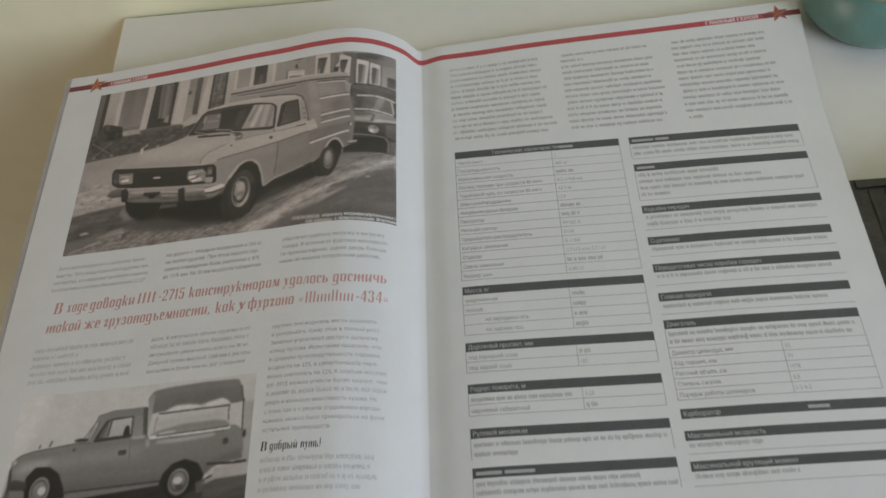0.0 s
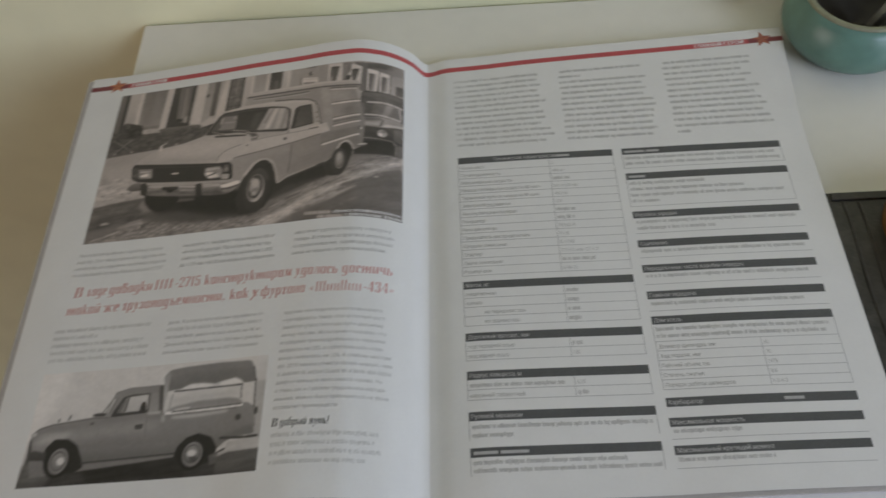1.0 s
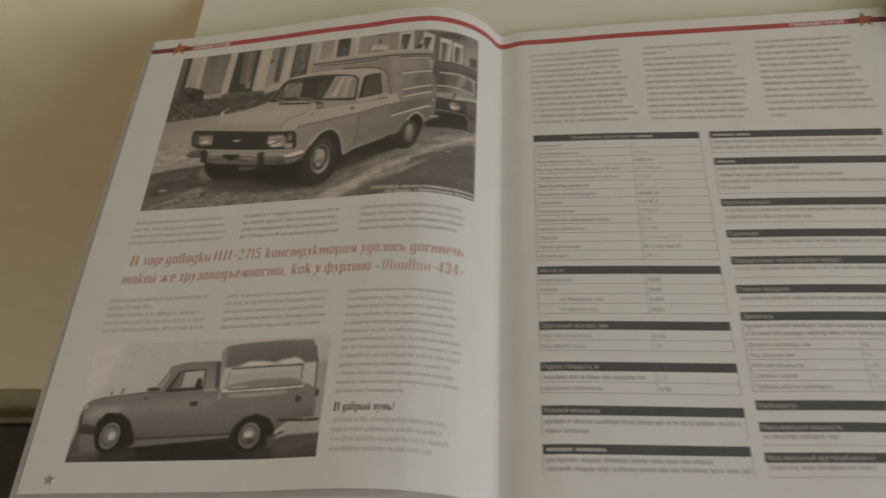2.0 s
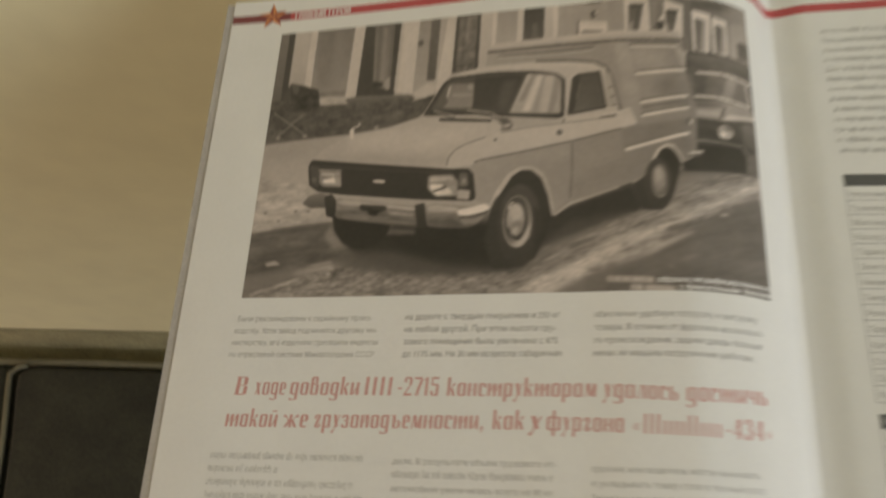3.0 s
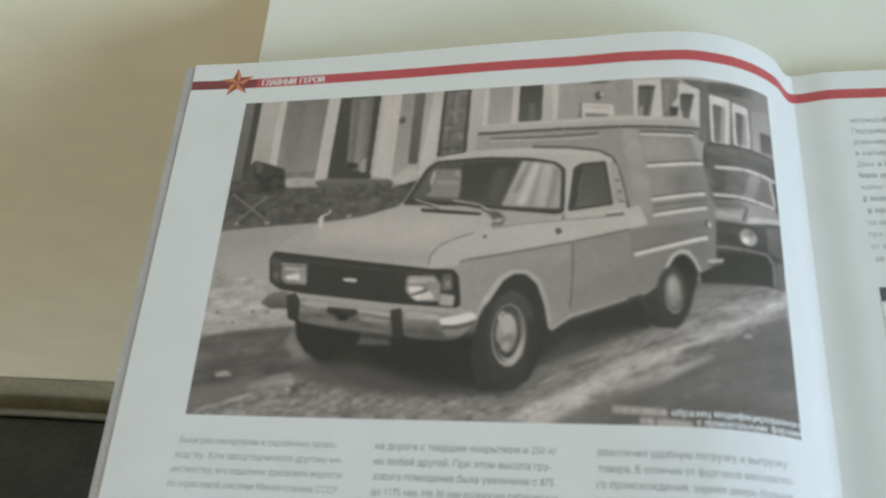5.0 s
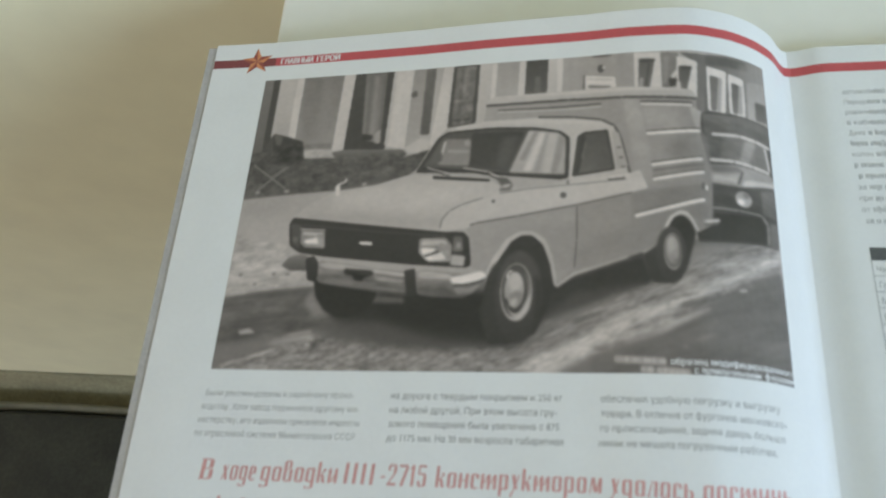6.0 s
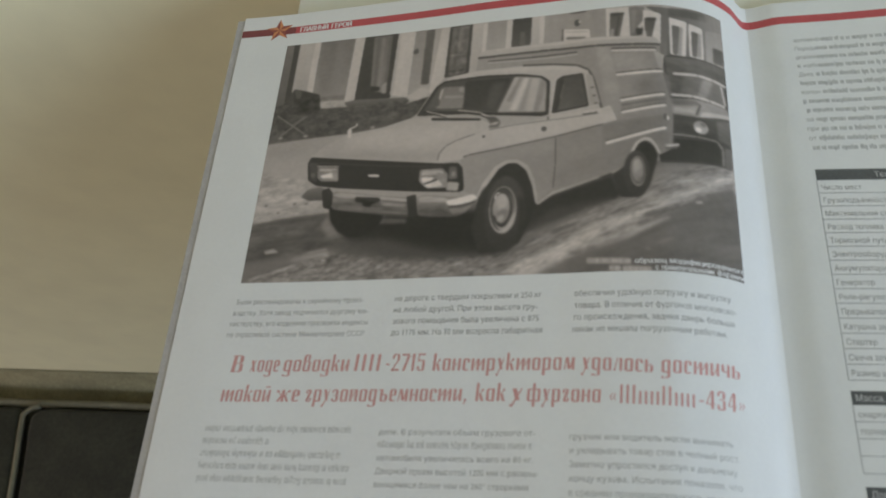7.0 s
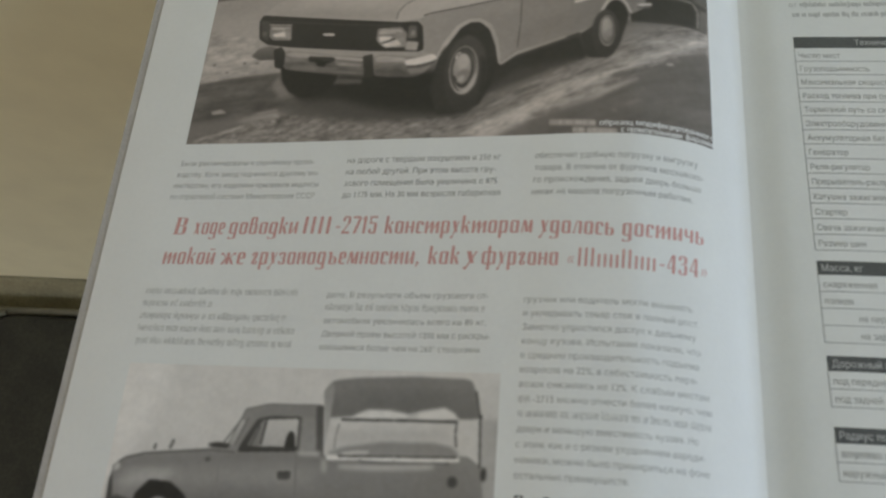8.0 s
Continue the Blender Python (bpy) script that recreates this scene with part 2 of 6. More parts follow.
# ---- the table ----
table = thing("coffee_table", (0.28, -0.25, FLOOR_Z), "white laminated table with square legs", "table")
part("tabletop", block(-0.1885, 0.85, -0.62, 0.0560, TABLE_Z - 0.022, TABLE_Z, 0.0012, 2), LAMINATE, table, "white laminated table top")
for x, y in ((-0.15, 0.02), (0.81, 0.02), (-0.15, -0.58), (0.81, -0.58)):
    part("leg", block(x - 0.022, x + 0.022, y - 0.022, y + 0.022, FLOOR_Z, TABLE_Z - 0.022, 0.002), LAMINATE, table)

# ---- the open magazine: the form of its two leaves ----
KNOTS = (-215, -190, -160, -130, -100, -75, -55, -40, -28, -18, -9, 0, 12, 30, 60, 100, 150, 225)
RISE_TOP = (1.6, 3.6, 7.4, 11.5, 16.2, 19.5, 22.6, 23.6, 21.3, 16.8, 9.8, -0.5, 2.0, 2.2, 3.4, 3.9, 4.0, 4.8)
RISE_FOOT = (3.2, 6.8, 9.8, 12.7, 16.2, 21.0, 23.2, 22.5, 19.2, 15.2, 9.2, 2.9, 5.5, 7.2, 6.8, 6.0, 7.5, 6.0)
STEP = 2.0


def spline(xs, ys, x):
    """A smooth curve through knots (cubic Hermite)."""
    i = max(0, min(len(xs) - 2, int(np.searchsorted(xs, x)) - 1))
    d = [(ys[k + 1] - ys[k]) / (xs[k + 1] - xs[k]) for k in range(len(xs) - 1)]
    def tangent(k):
        if k == 0 or k == len(xs) - 1:
            return d[min(k, len(d) - 1)]
        return 0.0 if d[k - 1] * d[k] <= 0 else 2 * d[k - 1] * d[k] / (d[k - 1] + d[k])
    h = xs[i + 1] - xs[i]
    t = (x - xs[i]) / h
    return ((2 * t ** 3 - 3 * t ** 2 + 1) * ys[i] + (t ** 3 - 2 * t ** 2 + t) * h * tangent(i) + (-2 * t ** 3 + 3 * t ** 2) * ys[i + 1] + (t ** 3 - t ** 2) * h * tangent(i + 1))


LINES = np.arange(-216, 226.1, STEP)
TOPS = np.array([spline(KNOTS, RISE_TOP, x) for x in LINES])
FEET = np.array([spline(KNOTS, RISE_FOOT, x) for x in LINES])


def sag(x, y):
    """How far the arch settles half-way down the left page."""
    w = np.clip(-y / 270.0, 0, 1)
    return np.where(x < 0, 4 * w * (1 - w) * (1.0 * np.exp(-((x + 195) / 25) ** 2) - 2.4 * np.exp(-((x + 62) / 38) ** 2)), 0.0)


def leaf(x, y, lift=0.0):
    """The place on the open spread of a printed point: x from the fold, y up from the head, in millimetres."""
    if x > 0:
        turn = float(np.interp(y, (-272, -230, -76, -8, 20), (0.012, 0.0, 0.0, 0.047, 0.05)))
        x, y = x - 0.0097 * (y + 130), y + turn * x
    w = max(0.0, min(1.0, -y / 270.0))
    z = float(np.interp(x, LINES, TOPS)) * (1 - w) + float(np.interp(x, LINES, FEET)) * w + float(sag(x, y))
    return Vector((x, y, z + lift)) / 1000


class Print:
    """Flat ink shapes, in millimetres, laid on the leaf one over another and made into one mesh."""

    def __init__(self, lift=0.03, rise=0.006):
        self.verts, self.faces, self.slots, self.mats = [], [], [], []
        self.lift, self.rise = lift, rise
        self.y_step = 12.0

    def slot(self, mat):
        if mat not in self.mats:
            self.mats.append(mat)
        return self.mats.index(mat)

    def shape(self, points, mat):
        bm = bmesh.new()
        bm.faces.new([bm.verts.new((x, y, 0)) for x, y in points])
        def cut(place, normal):
            bmesh.ops.bisect_plane(bm, geom=bm.verts[:] + bm.edges[:] + bm.faces[:], plane_co=place, plane_no=normal, dist=1e-5)
        if bm.verts:
            xs, ys = [v.co.x for v in bm.verts], [v.co.y for v in bm.verts]
            for k in range(math.ceil(min(xs) / STEP), math.floor(max(xs) / STEP) + 1):
                if min(xs) + 1e-3 < k * STEP < max(xs) - 1e-3:
                    cut((k * STEP, 0, 0), (1, 0, 0))
            s = self.y_step
            for k in range(math.ceil(min(ys) / s), math.floor(max(ys) / s) + 1):
                if min(ys) + 1e-3 < k * s < max(ys) - 1e-3:
                    cut((0, k * s, 0), (0, 1, 0))
            bmesh.ops.triangulate(bm, faces=bm.faces[:])
            bm.verts.index_update()
            self.take([v.co.copy() for v in bm.verts], [[v.index for v in f.verts] for f in bm.faces], mat)
        bm.free()
        self.lift += self.rise

    def take(self, verts, faces, mat):
        base, s = len(self.verts), self.slot(mat)
        self.verts += [leaf(v[0], v[1], self.lift) for v in verts]
        for f in faces:
            a, b, c = (verts[k] for k in f[:3])
            up = (b[0] - a[0]) * (c[1] - a[1]) - (b[1] - a[1]) * (c[0] - a[0]) > 0
            self.faces.append([base + k for k in (f if up else f[::-1])])
            self.slots.append(s)

    def bar(self, x0, x1, y0, y1, mat):
        self.shape([(x0, y0), (x1, y0), (x1, y1), (x0, y1)], mat)

    def quad(self, x0, x1, y0, y1, mat):
        """A bar too small to be bent."""
        self.take([(x0, y0), (x1, y0), (x1, y1), (x0, y1)], [[0, 1, 2, 3]], mat)

    def letters(self, body, x0, y, height, mat, x1=None, weight=0.0, heavy=0.0, slant=0.0):
        """Type whose capitals are so many millimetres high, set from x0, and to x1 where that is given."""
        verts, faces, width = glyphs(body, weight)
        sy = height / 0.728
        sx = (x1 - x0) / width if x1 is not None else sy * 0.82
        for shift in ((0.0,) if not heavy else (0.0, heavy / 2, heavy)):
            self.take([(x0 + v[0] * sx + shift + slant * v[1] * sy, y + v[1] * sy) for v in verts], faces, mat)
            self.lift += 0.002 if heavy else 0.0
        self.lift += self.rise

    def done(self, name, parent, label=""):
        me = bpy.data.meshes.new(name)
        me.from_pydata(self.verts, [], self.faces)
        for m in self.mats:
            me.materials.append(m)
        me.polygons.foreach_set("material_index", self.slots)
        me.update()
        return part(name, me, None, parent, label)


TYPE = {}


def outlines(me):
    """The closed loops of a wire mesh, as lists of flat points."""
    ways = {}
    for e in me.edges:
        for i, j in ((e.vertices[0], e.vertices[1]), (e.vertices[1], e.vertices[0])):
            ways.setdefault(i, []).append(j)
    seen, loops = set(), []
    for start in ways:
        if start in seen:
            continue
        loop, here = [], start
        while here is not None and here not in seen:
            seen.add(here)
            loop.append((me.vertices[here].co.x, me.vertices[here].co.y))
            here = next((k for k in ways[here] if k not in seen), None)
        if len(loop) > 2:
            loops.append(loop)
    return loops


def filled(loops):
    """Slices of the shape that the loops bound, as flat four-sided pieces."""
    edges = [(a, b) for loop in loops for a, b in zip(loop, loop[1:] + loop[:1]) if abs(a[1] - b[1]) > 1e-6]
    levels = sorted({round(p[1], 4) for loop in loops for p in loop})
    verts, faces = [], []
    for y0, y1 in zip(levels, levels[1:]):
        mid, hits = (y0 + y1) / 2, []
        for (xa, ya), (xb, yb) in edges:
            if min(ya, yb) < mid < max(ya, yb):
                at = [xa + (xb - xa) * (y - ya) / (yb - ya) for y in (mid, y0, y1)]
                hits.append((*at, 1 if yb > ya else -1))
        hits.sort()
        turns, start = 0, None
        for h in hits:
            if turns == 0:
                start = h
            turns += h[3]
            if turns == 0:
                k = len(verts)
                verts += [(start[1], y0), (h[1], y0), (h[2], y1), (start[2], y1)]
                faces.append([k, k + 1, k + 2, k + 3])
    return verts, faces


def glyphs(body, weight=0.0):
    """The flat shapes of a line of type in the built-in face, one unit high."""
    if body not in TYPE:
        curve = bpy.data.curves.new("type", "FONT")
        curve.body, curve.resolution_u, curve.fill_mode = body, 2, "NONE"
        ob = new("type", curve)
        bpy.context.view_layer.update()
        loops = outlines(ob.to_mesh())
        ob.to_mesh_clear()
        bpy.data.objects.remove(ob)
        bpy.data.curves.remove(curve)
        # loops whose widths overlap belong to one letter
        loops.sort(key=lambda r: min(p[0] for p in r))
        letters, reach = [], -1e9
        for r in loops:
            lo, hi = min(p[0] for p in r), max(p[0] for p in r)
            if lo > reach or not letters:
                letters.append([])
            letters[-1].append(r)
            reach = max(reach, hi) if len(letters[-1]) > 1 else hi
        verts, faces = [], []
        for group in letters:
            v, f = filled(group)
            faces += [[len(verts) + k for k in q] for q in f]
            verts += v
        left = min((v[0] for v in verts), default=0.0)
        width = max((v[0] for v in verts), default=1.0) - left
        TYPE[body] = ([(x - left, y) for x, y in verts], faces, max(width, 1e-3))
    return TYPE[body]


magazine = thing("open_magazine", (0, -0.13, TABLE_Z), "open glossy magazine with red header bars and vehicle photographs", "magazine")


def sheet(x0, x1, y0, y1, lift=0.0):
    """A leaf of paper; the right one narrows a little below its lifted head."""
    bm = bmesh.new()
    inner = [x for x in LINES if min(x0, x1) + 0.2 < x < max(x0, x1) - 0.2]
    xs, ys = [x0, *inner, x1], [y0 + (y1 - y0) * k / 24 for k in range(25)]
    narrow = [float(np.interp(y, (-65, 2), (0.974, 1.0))) if x1 > 0 and x0 >= 0 else 1.0 for y in ys]
    grid = [[bm.verts.new(leaf(x * s, y, lift)) for x in xs] for y, s in zip(ys, narrow)]
    for a, b in zip(grid, grid[1:]):
        for k in range(len(xs) - 1):
            bm.faces.new((a[k], a[k + 1], b[k + 1], b[k]))
    bmesh.ops.recalc_face_normals(bm, faces=bm.faces[:])
    if sum(f.normal.z for f in bm.faces) < 0:
        bmesh.ops.reverse_faces(bm, faces=bm.faces[:])
    return bm


def leaves_below(x0, x1, y0, y1, lift):
    """The pile of leaves under a page, down to the table."""
    bm = sheet(x0, x1, y0, y1, lift)
    floor_z = TABLE_Z + 0.0003
    for v in bm.verts:
        v.co.z = max(v.co.z, floor_z + 0.0006)
    rim = [e for e in bm.edges if e.is_boundary]
    low = bmesh.ops.extrude_edge_only(bm, edges=rim)
    for v in low["geom"]:
        if isinstance(v, bmesh.types.BMVert):
            v.co.z = floor_z
    bmesh.ops.recalc_face_normals(bm, faces=bm.faces[:])
    return bm


left_page = part("left_page", sheet(-208.4, 0.0, 2.0, -272.0), PAPER, magazine, "arched white page with two photographs", True)
right_page = part("right_page", sheet(0.0, 216.0, 2.0, -272.0), PAPER, magazine, "white page with specification tables", True)
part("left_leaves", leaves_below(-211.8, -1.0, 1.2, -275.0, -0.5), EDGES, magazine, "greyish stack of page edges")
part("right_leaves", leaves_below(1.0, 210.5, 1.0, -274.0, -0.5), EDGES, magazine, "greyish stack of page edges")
part("lower_leaf", leaves_below(-206.0, -2.0, -262.0, -281.0, -3.4), PAPER, magazine, "lower leaf that shows below the page", True)
part("lower_leaf", leaves_below(2.0, 209.0, -262.0, -280.0, -2.2), PAPER, magazine, "lower leaf that shows below the page", True)


# ---- printing: headers ----
def star(p, x, y, r, tilt=0.0, two=True):
    for k in range(10):
        a0, a1 = math.pi / 2 + tilt + k * math.pi / 5, math.pi / 2 + tilt + (k + 1) * math.pi / 5
        r0, r1 = (r, r * 0.42) if k % 2 == 0 else (r * 0.42, r)
        p.shape([(x, y), (x + r0 * math.cos(a0), y + r0 * math.sin(a0)), (x + r1 * math.cos(a1), y + r1 * math.sin(a1))], ((STAR_LIGHT if x < 0 else DULL_STAR) if k % 2 else STAR_DARK) if two else TEXT_INK)


def header(page, x0, x1, star_x, dark0, dark1, word0, word1):
    p = Print(0.03)
    p.bar(x0, x1, -8.9, -5.2, RED)
    p.bar(dark0, dark1, -8.9, -5.2, DEEP_RED)
    p.done("header_bar", page, "red bar across the head of the page")
    p = Print(0.06)
    split = word0 + (word1 - word0) * 0.58
    p.letters("ГЛАВНЫЙ", word0, -8.3, 2.5, WHITE_INK, split - 0.8, 0.0, 0.28)
    p.letters("ГЕРОЙ", split + 0.8, -8.3, 2.5, WHITE_INK, word1, 0.0, 0.28)
    p.done("header_text", page, "white capitals on the red bar")
    p = Print(0.08)
    star(p, star_x, -6.4, 6.2, 0.08)
    p.done("header_star", page, "five-pointed orange star")


header(left_page, -208.3, -0.4, -191.4, -208.3, -184.0, -182.0, -159.5)
header(right_page, 0.4, 215.8, 203.5, 195.0, 215.8, 163.0, 192.0)


# ---- printing: the photographs ----
def noise(w, h, seed, sx, sy, slope=0.0):
    """Soft uneven tone between -1 and 1 over a field of points, drawn out along a slope."""
    r = np.random.RandomState(seed)
    total, weight = np.zeros(w.shape), 0.0
    for octave in range(3):
        u, v = w / sx * 2 ** octave, (h - slope * w) / sy * 2 ** octave
        u, v = u - u.min(), v - v.min()
        table = r.uniform(-1, 1, (int(v.max()) + 3, int(u.max()) + 3))
        a, c = u.astype(int), v.astype(int)
        fu, fv = u - a, v - c
        fu, fv = fu * fu * (3 - 2 * fu), fv * fv * (3 - 2 * fv)
        total += 0.6 ** octave * (table[c, a] * (1 - fu) * (1 - fv) + table[c, a + 1] * fu * (1 - fv) + table[c + 1, a] * (1 - fu) * fv + table[c + 1, a + 1] * fu * fv)
        weight += 0.6 ** octave
    return np.clip(total / weight * 1.7, -1, 1)


def blurred(a, n):
    """A field smoothed over n points to each side, three times."""
    for _ in range(3):
        for axis in (0, 1):
            pad = [(n + 1, n) if k == axis else (0, 0) for k in (0, 1)]
            s = np.cumsum(np.pad(a, pad, mode="edge"), axis=axis)
            a = (s[2 * n + 1:] - s[:-2 * n - 1]) / (2 * n + 1) if axis == 0 else (s[:, 2 * n + 1:] - s[:, :-2 * n - 1]) / (2 * n + 1)
    return a


class Picture:
    """A printed grey photograph: tones laid one over another on a fine field, then inked on a fine sheet."""
    CELL = 0.15

    def __init__(self, x0, x1, y0, y1, ox, oy):
        self.box, self.ox, self.oy = (x0, x1, y0, y1), ox, oy
        nx, ny = int((x1 - x0) / self.CELL) // 2 * 2, int((y1 - y0) / self.CELL) // 2 * 2
        xs = x0 + (np.arange(nx) + 0.5) * (x1 - x0) / nx - ox
        ys = oy - (y1 - (np.arange(ny) + 0.5) * (y1 - y0) / ny)
        self.x, self.y = np.meshgrid(xs, ys)
        self.tone = np.full((ny, nx), 150.0)

    def window(self, points, pad):
        px, py = [p[0] for p in points], [p[1] for p in points]
        xs, ys = self.x[0], self.y[:, 0]
        return (slice(int(np.searchsorted(ys, min(py) - pad)), int(np.searchsorted(ys, max(py) + pad)) + 1), slice(int(np.searchsorted(xs, min(px) - pad)), int(np.searchsorted(xs, max(px) + pad)) + 1))

    def mask(self, points, win, feather):
        x, y = self.x[win], self.y[win]
        inside = np.zeros(x.shape, bool)
        for (xa, ya), (xb, yb) in zip(points, points[1:] + points[:1]):
            if ya != yb:
                inside ^= ((ya > y) != (yb > y)) & (x < (xb - xa) * (y - ya) / (yb - ya) + xa)
        m = inside.astype(float)
        n = int(feather / self.CELL / 2)
        return blurred(m, n) if n and m.size else m

    def rounded(self, points, most=0.45):
        out = []
        for a, p, c in zip(points[-1:] + points[:-1], points, points[1:] + points[:1]):
            for q in (a, c):
                d = math.hypot(q[0] - p[0], q[1] - p[1]) or 1.0
                k = min(most, d * 0.3) / d
                out.append((p[0] + (q[0] - p[0]) * k, p[1] + (q[1] - p[1]) * k))
        return out

    def area(self, points, tone, feather=0.0, cover=1.0):
        points = self.rounded(list(points))
        if len(points) >= 18:
            points = self.rounded(self.rounded(points, 1.2), 0.8)
        win = self.window(points, feather * 2 + 0.5)
        m = self.mask(points, win, feather) * cover
        if not m.size:
            return
        a, z, way = tone if isinstance(tone, tuple) else (tone, tone, "x")
        f = self.x[win] if way == "x" else self.y[win]
        lo, hi = [g([p[0 if way == "x" else 1] for p in points]) for g in (min, max)]
        t = np.clip((f - lo) / (hi - lo + 1e-6), 0, 1)
        self.tone[win] += (a + (z - a) * t - self.tone[win]) * m

    def mottle(self, points, amount, sx, sy, slope, seed, feather=1.5, bite=1.0):
        """Uneven snow, grit, leaves or reflections in a stretch of the picture."""
        points = list(points)
        win = self.window(points, feather * 2 + 0.5)
        m = self.mask(points, win, feather)
        if m.size:
            n = noise(self.x[win], self.y[win], seed, sx, sy, slope)
            self.tone[win] += amount * np.sign(n) * np.abs(n) ** bite * m

    def oval(self, x, y, rx, ry, tone, feather=0.0):
        self.area([(x + rx * math.cos(k * math.tau / 28), y + ry * math.sin(k * math.tau / 28)) for k in range(28)], tone, feather)

    def stroke(self, points, width, tone):
        for (xa, ya), (xb, yb) in zip(points, points[1:]):
            n = math.hypot(xb - xa, yb - ya) or 1.0
            dx, dy = -(yb - ya) / n * width * 0.65, (xb - xa) / n * width * 0.65
            self.area([(xa + dx, ya + dy), (xb + dx, yb + dy), (xb - dx, yb - dy), (xa - dx, ya - dy)], tone)

    def soften(self, n):
        self.tone = blurred(self.tone, n)

    def done(self, name, parent, label, seed, tint):
        self.soften(1)
        self.tone += 2.0 * noise(self.x, self.y, seed, 1.3, 1.1) + 1.6 * noise(self.x, self.y, seed + 1, 9.0, 7.0)
        x0, x1, y0, y1 = self.box
        tone = self.tone.reshape(self.tone.shape[0] // 2, 2, -1, 2).mean(axis=(1, 3))
        ny, nx = tone.shape
        xs, ys = np.linspace(x0, x1, nx), np.linspace(y1, y0, ny)
        w = np.clip(-ys / 270.0, 0, 1)[:, None]
        z = np.interp(xs, LINES, TOPS)[None] * (1 - w) + np.interp(xs, LINES, FEET)[None] * w + sag(xs[None], ys[:, None]) + 0.04
        co = np.stack([np.broadcast_to(xs[None], z.shape), np.broadcast_to(ys[:, None], z.shape), z], -1).reshape(-1, 3) / 1000
        k = (np.arange(ny - 1)[:, None] * nx + np.arange(nx - 1)[None]).reshape(-1)
        me = bpy.data.meshes.new(name)
        me.from_pydata(co.tolist(), [], np.stack([k, k + nx, k + nx + 1, k + 1], -1).tolist())
        me.materials.append(PHOTO)
        a = 0.70 * (np.clip(tone, 18, 205).reshape(-1) / 186.0) ** 2.15
        ink = np.stack([a, a * tint[0], a * tint[1], np.ones_like(a)], -1)
        layer = me.color_attributes.new("ink", "FLOAT_COLOR", "POINT")
        layer.data.foreach_set("color", ink.reshape(-1))
        me.update()
        return part(name, me, None, parent, label, True)


def van_photo():
    """A pale delivery van with a box body, parked on a snowy street before a facade."""
    p = Picture(-186.5, -13.0, -125.0, -15.4, -186.5, -15.6)
    area, oval, stroke, mottle = p.area, p.oval, p.stroke, p.mottle
    rnd = random.Random(4)

    def knocked_out(x0, x1, y0, y1):
        """A word of the caption too small to read: a pale bar of uneven stems."""
        area([(x0, y0), (x1, y1), (x1, y1 + 2.2), (x0, y0 + 2.2)], 150, 0.5, 0.75)
        x = x0
        while x < x1 - 0.4:
            y = y0 + (y1 - y0) * (x - x0) / (x1 - x0)
            area([(x, y + 0.2), (x + 0.5, y + 0.2), (x + 0.5, y + 2.0), (x, y + 2.0)], rnd.choice((158, 176, 192)), 0.3, 0.8)
            x += rnd.uniform(0.8, 1.2)

    # the facade behind
    area([(-1.5, -1.4), (90.7, -0.3), (174.4, -2.5), (175.9, 24.5), (151.6, 37), (0.5, 51)], 150)
    area([(-1.1, -1.3), (4.4, -1), (5.1, 26), (4.8, 32), (-1.1, 31.9)], (104, 88, "y"))
    area([(3.5, -1.1), (6, -0.9), (6.7, 30.8), (3.7, 31.6)], 62)
    area([(6, -0.9), (15.3, -0.4), (15, 25.9), (12.8, 31), (6.1, 31.6)], (162, 150, "y"))
    area([(12.6, -0.5), (15.3, -0.4), (15.2, 25.9), (12.4, 24.6)], 176)
    area([(15.3, -0.4), (30.2, -0.5), (29.9, 31.6), (18.3, 31.2), (15.1, 25.5)], (108, 130, "y"))
    area([(15.9, -0.3), (22.6, -0.3), (22.5, 26.7), (17.5, 26)], 104, 2, 0.5)
    area([(17.8, 28.2), (29, 28.2), (29, 30.5), (18.2, 30.5)], 106, 0.8, 0.8)
    area([(18.2, 30.5), (29.2, 30.7), (30.6, 34.3), (18.7, 33.9)], 154, 0.4)
    area([(30.2, -0.5), (34.4, -0.5), (33.2, 32.1), (29.1, 31.5)], 174)
    area([(34.4, -0.5), (48.5, -0.4), (47.8, 31.9), (33.2, 32.1)], 62)
    area([(38.2, 0.3), (46, 0.1), (45.8, 29.3), (39.4, 27.4)], (100, 116, "y"), 0.3)
    area([(41.6, 0.9), (43.2, 1.1), (43.4, 27.5), (41.9, 27.5)], 128, 0.8, 0.7)
    area([(39.7, 0.8), (40.8, 0.9), (41.5, 27), (40.3, 27)], 84, 0.8, 0.6)
    area([(44.6, 1.2), (45.9, 0.8), (46.1, 28.7), (45, 28.7)], 88, 0.6, 0.7)
    area([(39, 25.2), (43.2, 25.9), (43.1, 27.9), (39.3, 27.8)], 54, 0.5)
    area([(43.7, 25.5), (45.8, 23.5), (45.9, 29.5), (44.1, 29.2)], 140, 0.5)
    area([(29.2, 32), (33.6, 31.1), (54.3, 32.2), (55.9, 33.9), (54.6, 35.6), (30.6, 34.3)], (104, 72, "y"), 0.3)
    area([(48.5, -0.4), (55.7, -0.3), (54.7, 32.2), (47.6, 30.4)], 174)
    area([(48.5, -0.4), (49.7, -0.3), (48.8, 30.5), (47.6, 30.4)], 150, 0.4, 0.6)
    area([(55.7, -0.3), (60.1, -0.1), (59.8, 28.3), (54.7, 32.2)], (128, 146, "y"))
    area([(60.1, -0.1), (63.7, -0.1), (63, 27), (59.7, 26.9)], (90, 78, "y"), 0.3)
    area([(63.7, -0.1), (66.4, -0.1), (65.3, 28.6), (63.1, 32.2), (61.3, 28.4), (63, 27)], (146, 156, "y"))
    area([(54.6, 31.8), (59.8, 28.3), (63.5, 28.9), (62.8, 32.9), (56.3, 34.3)], 166, 0.8)
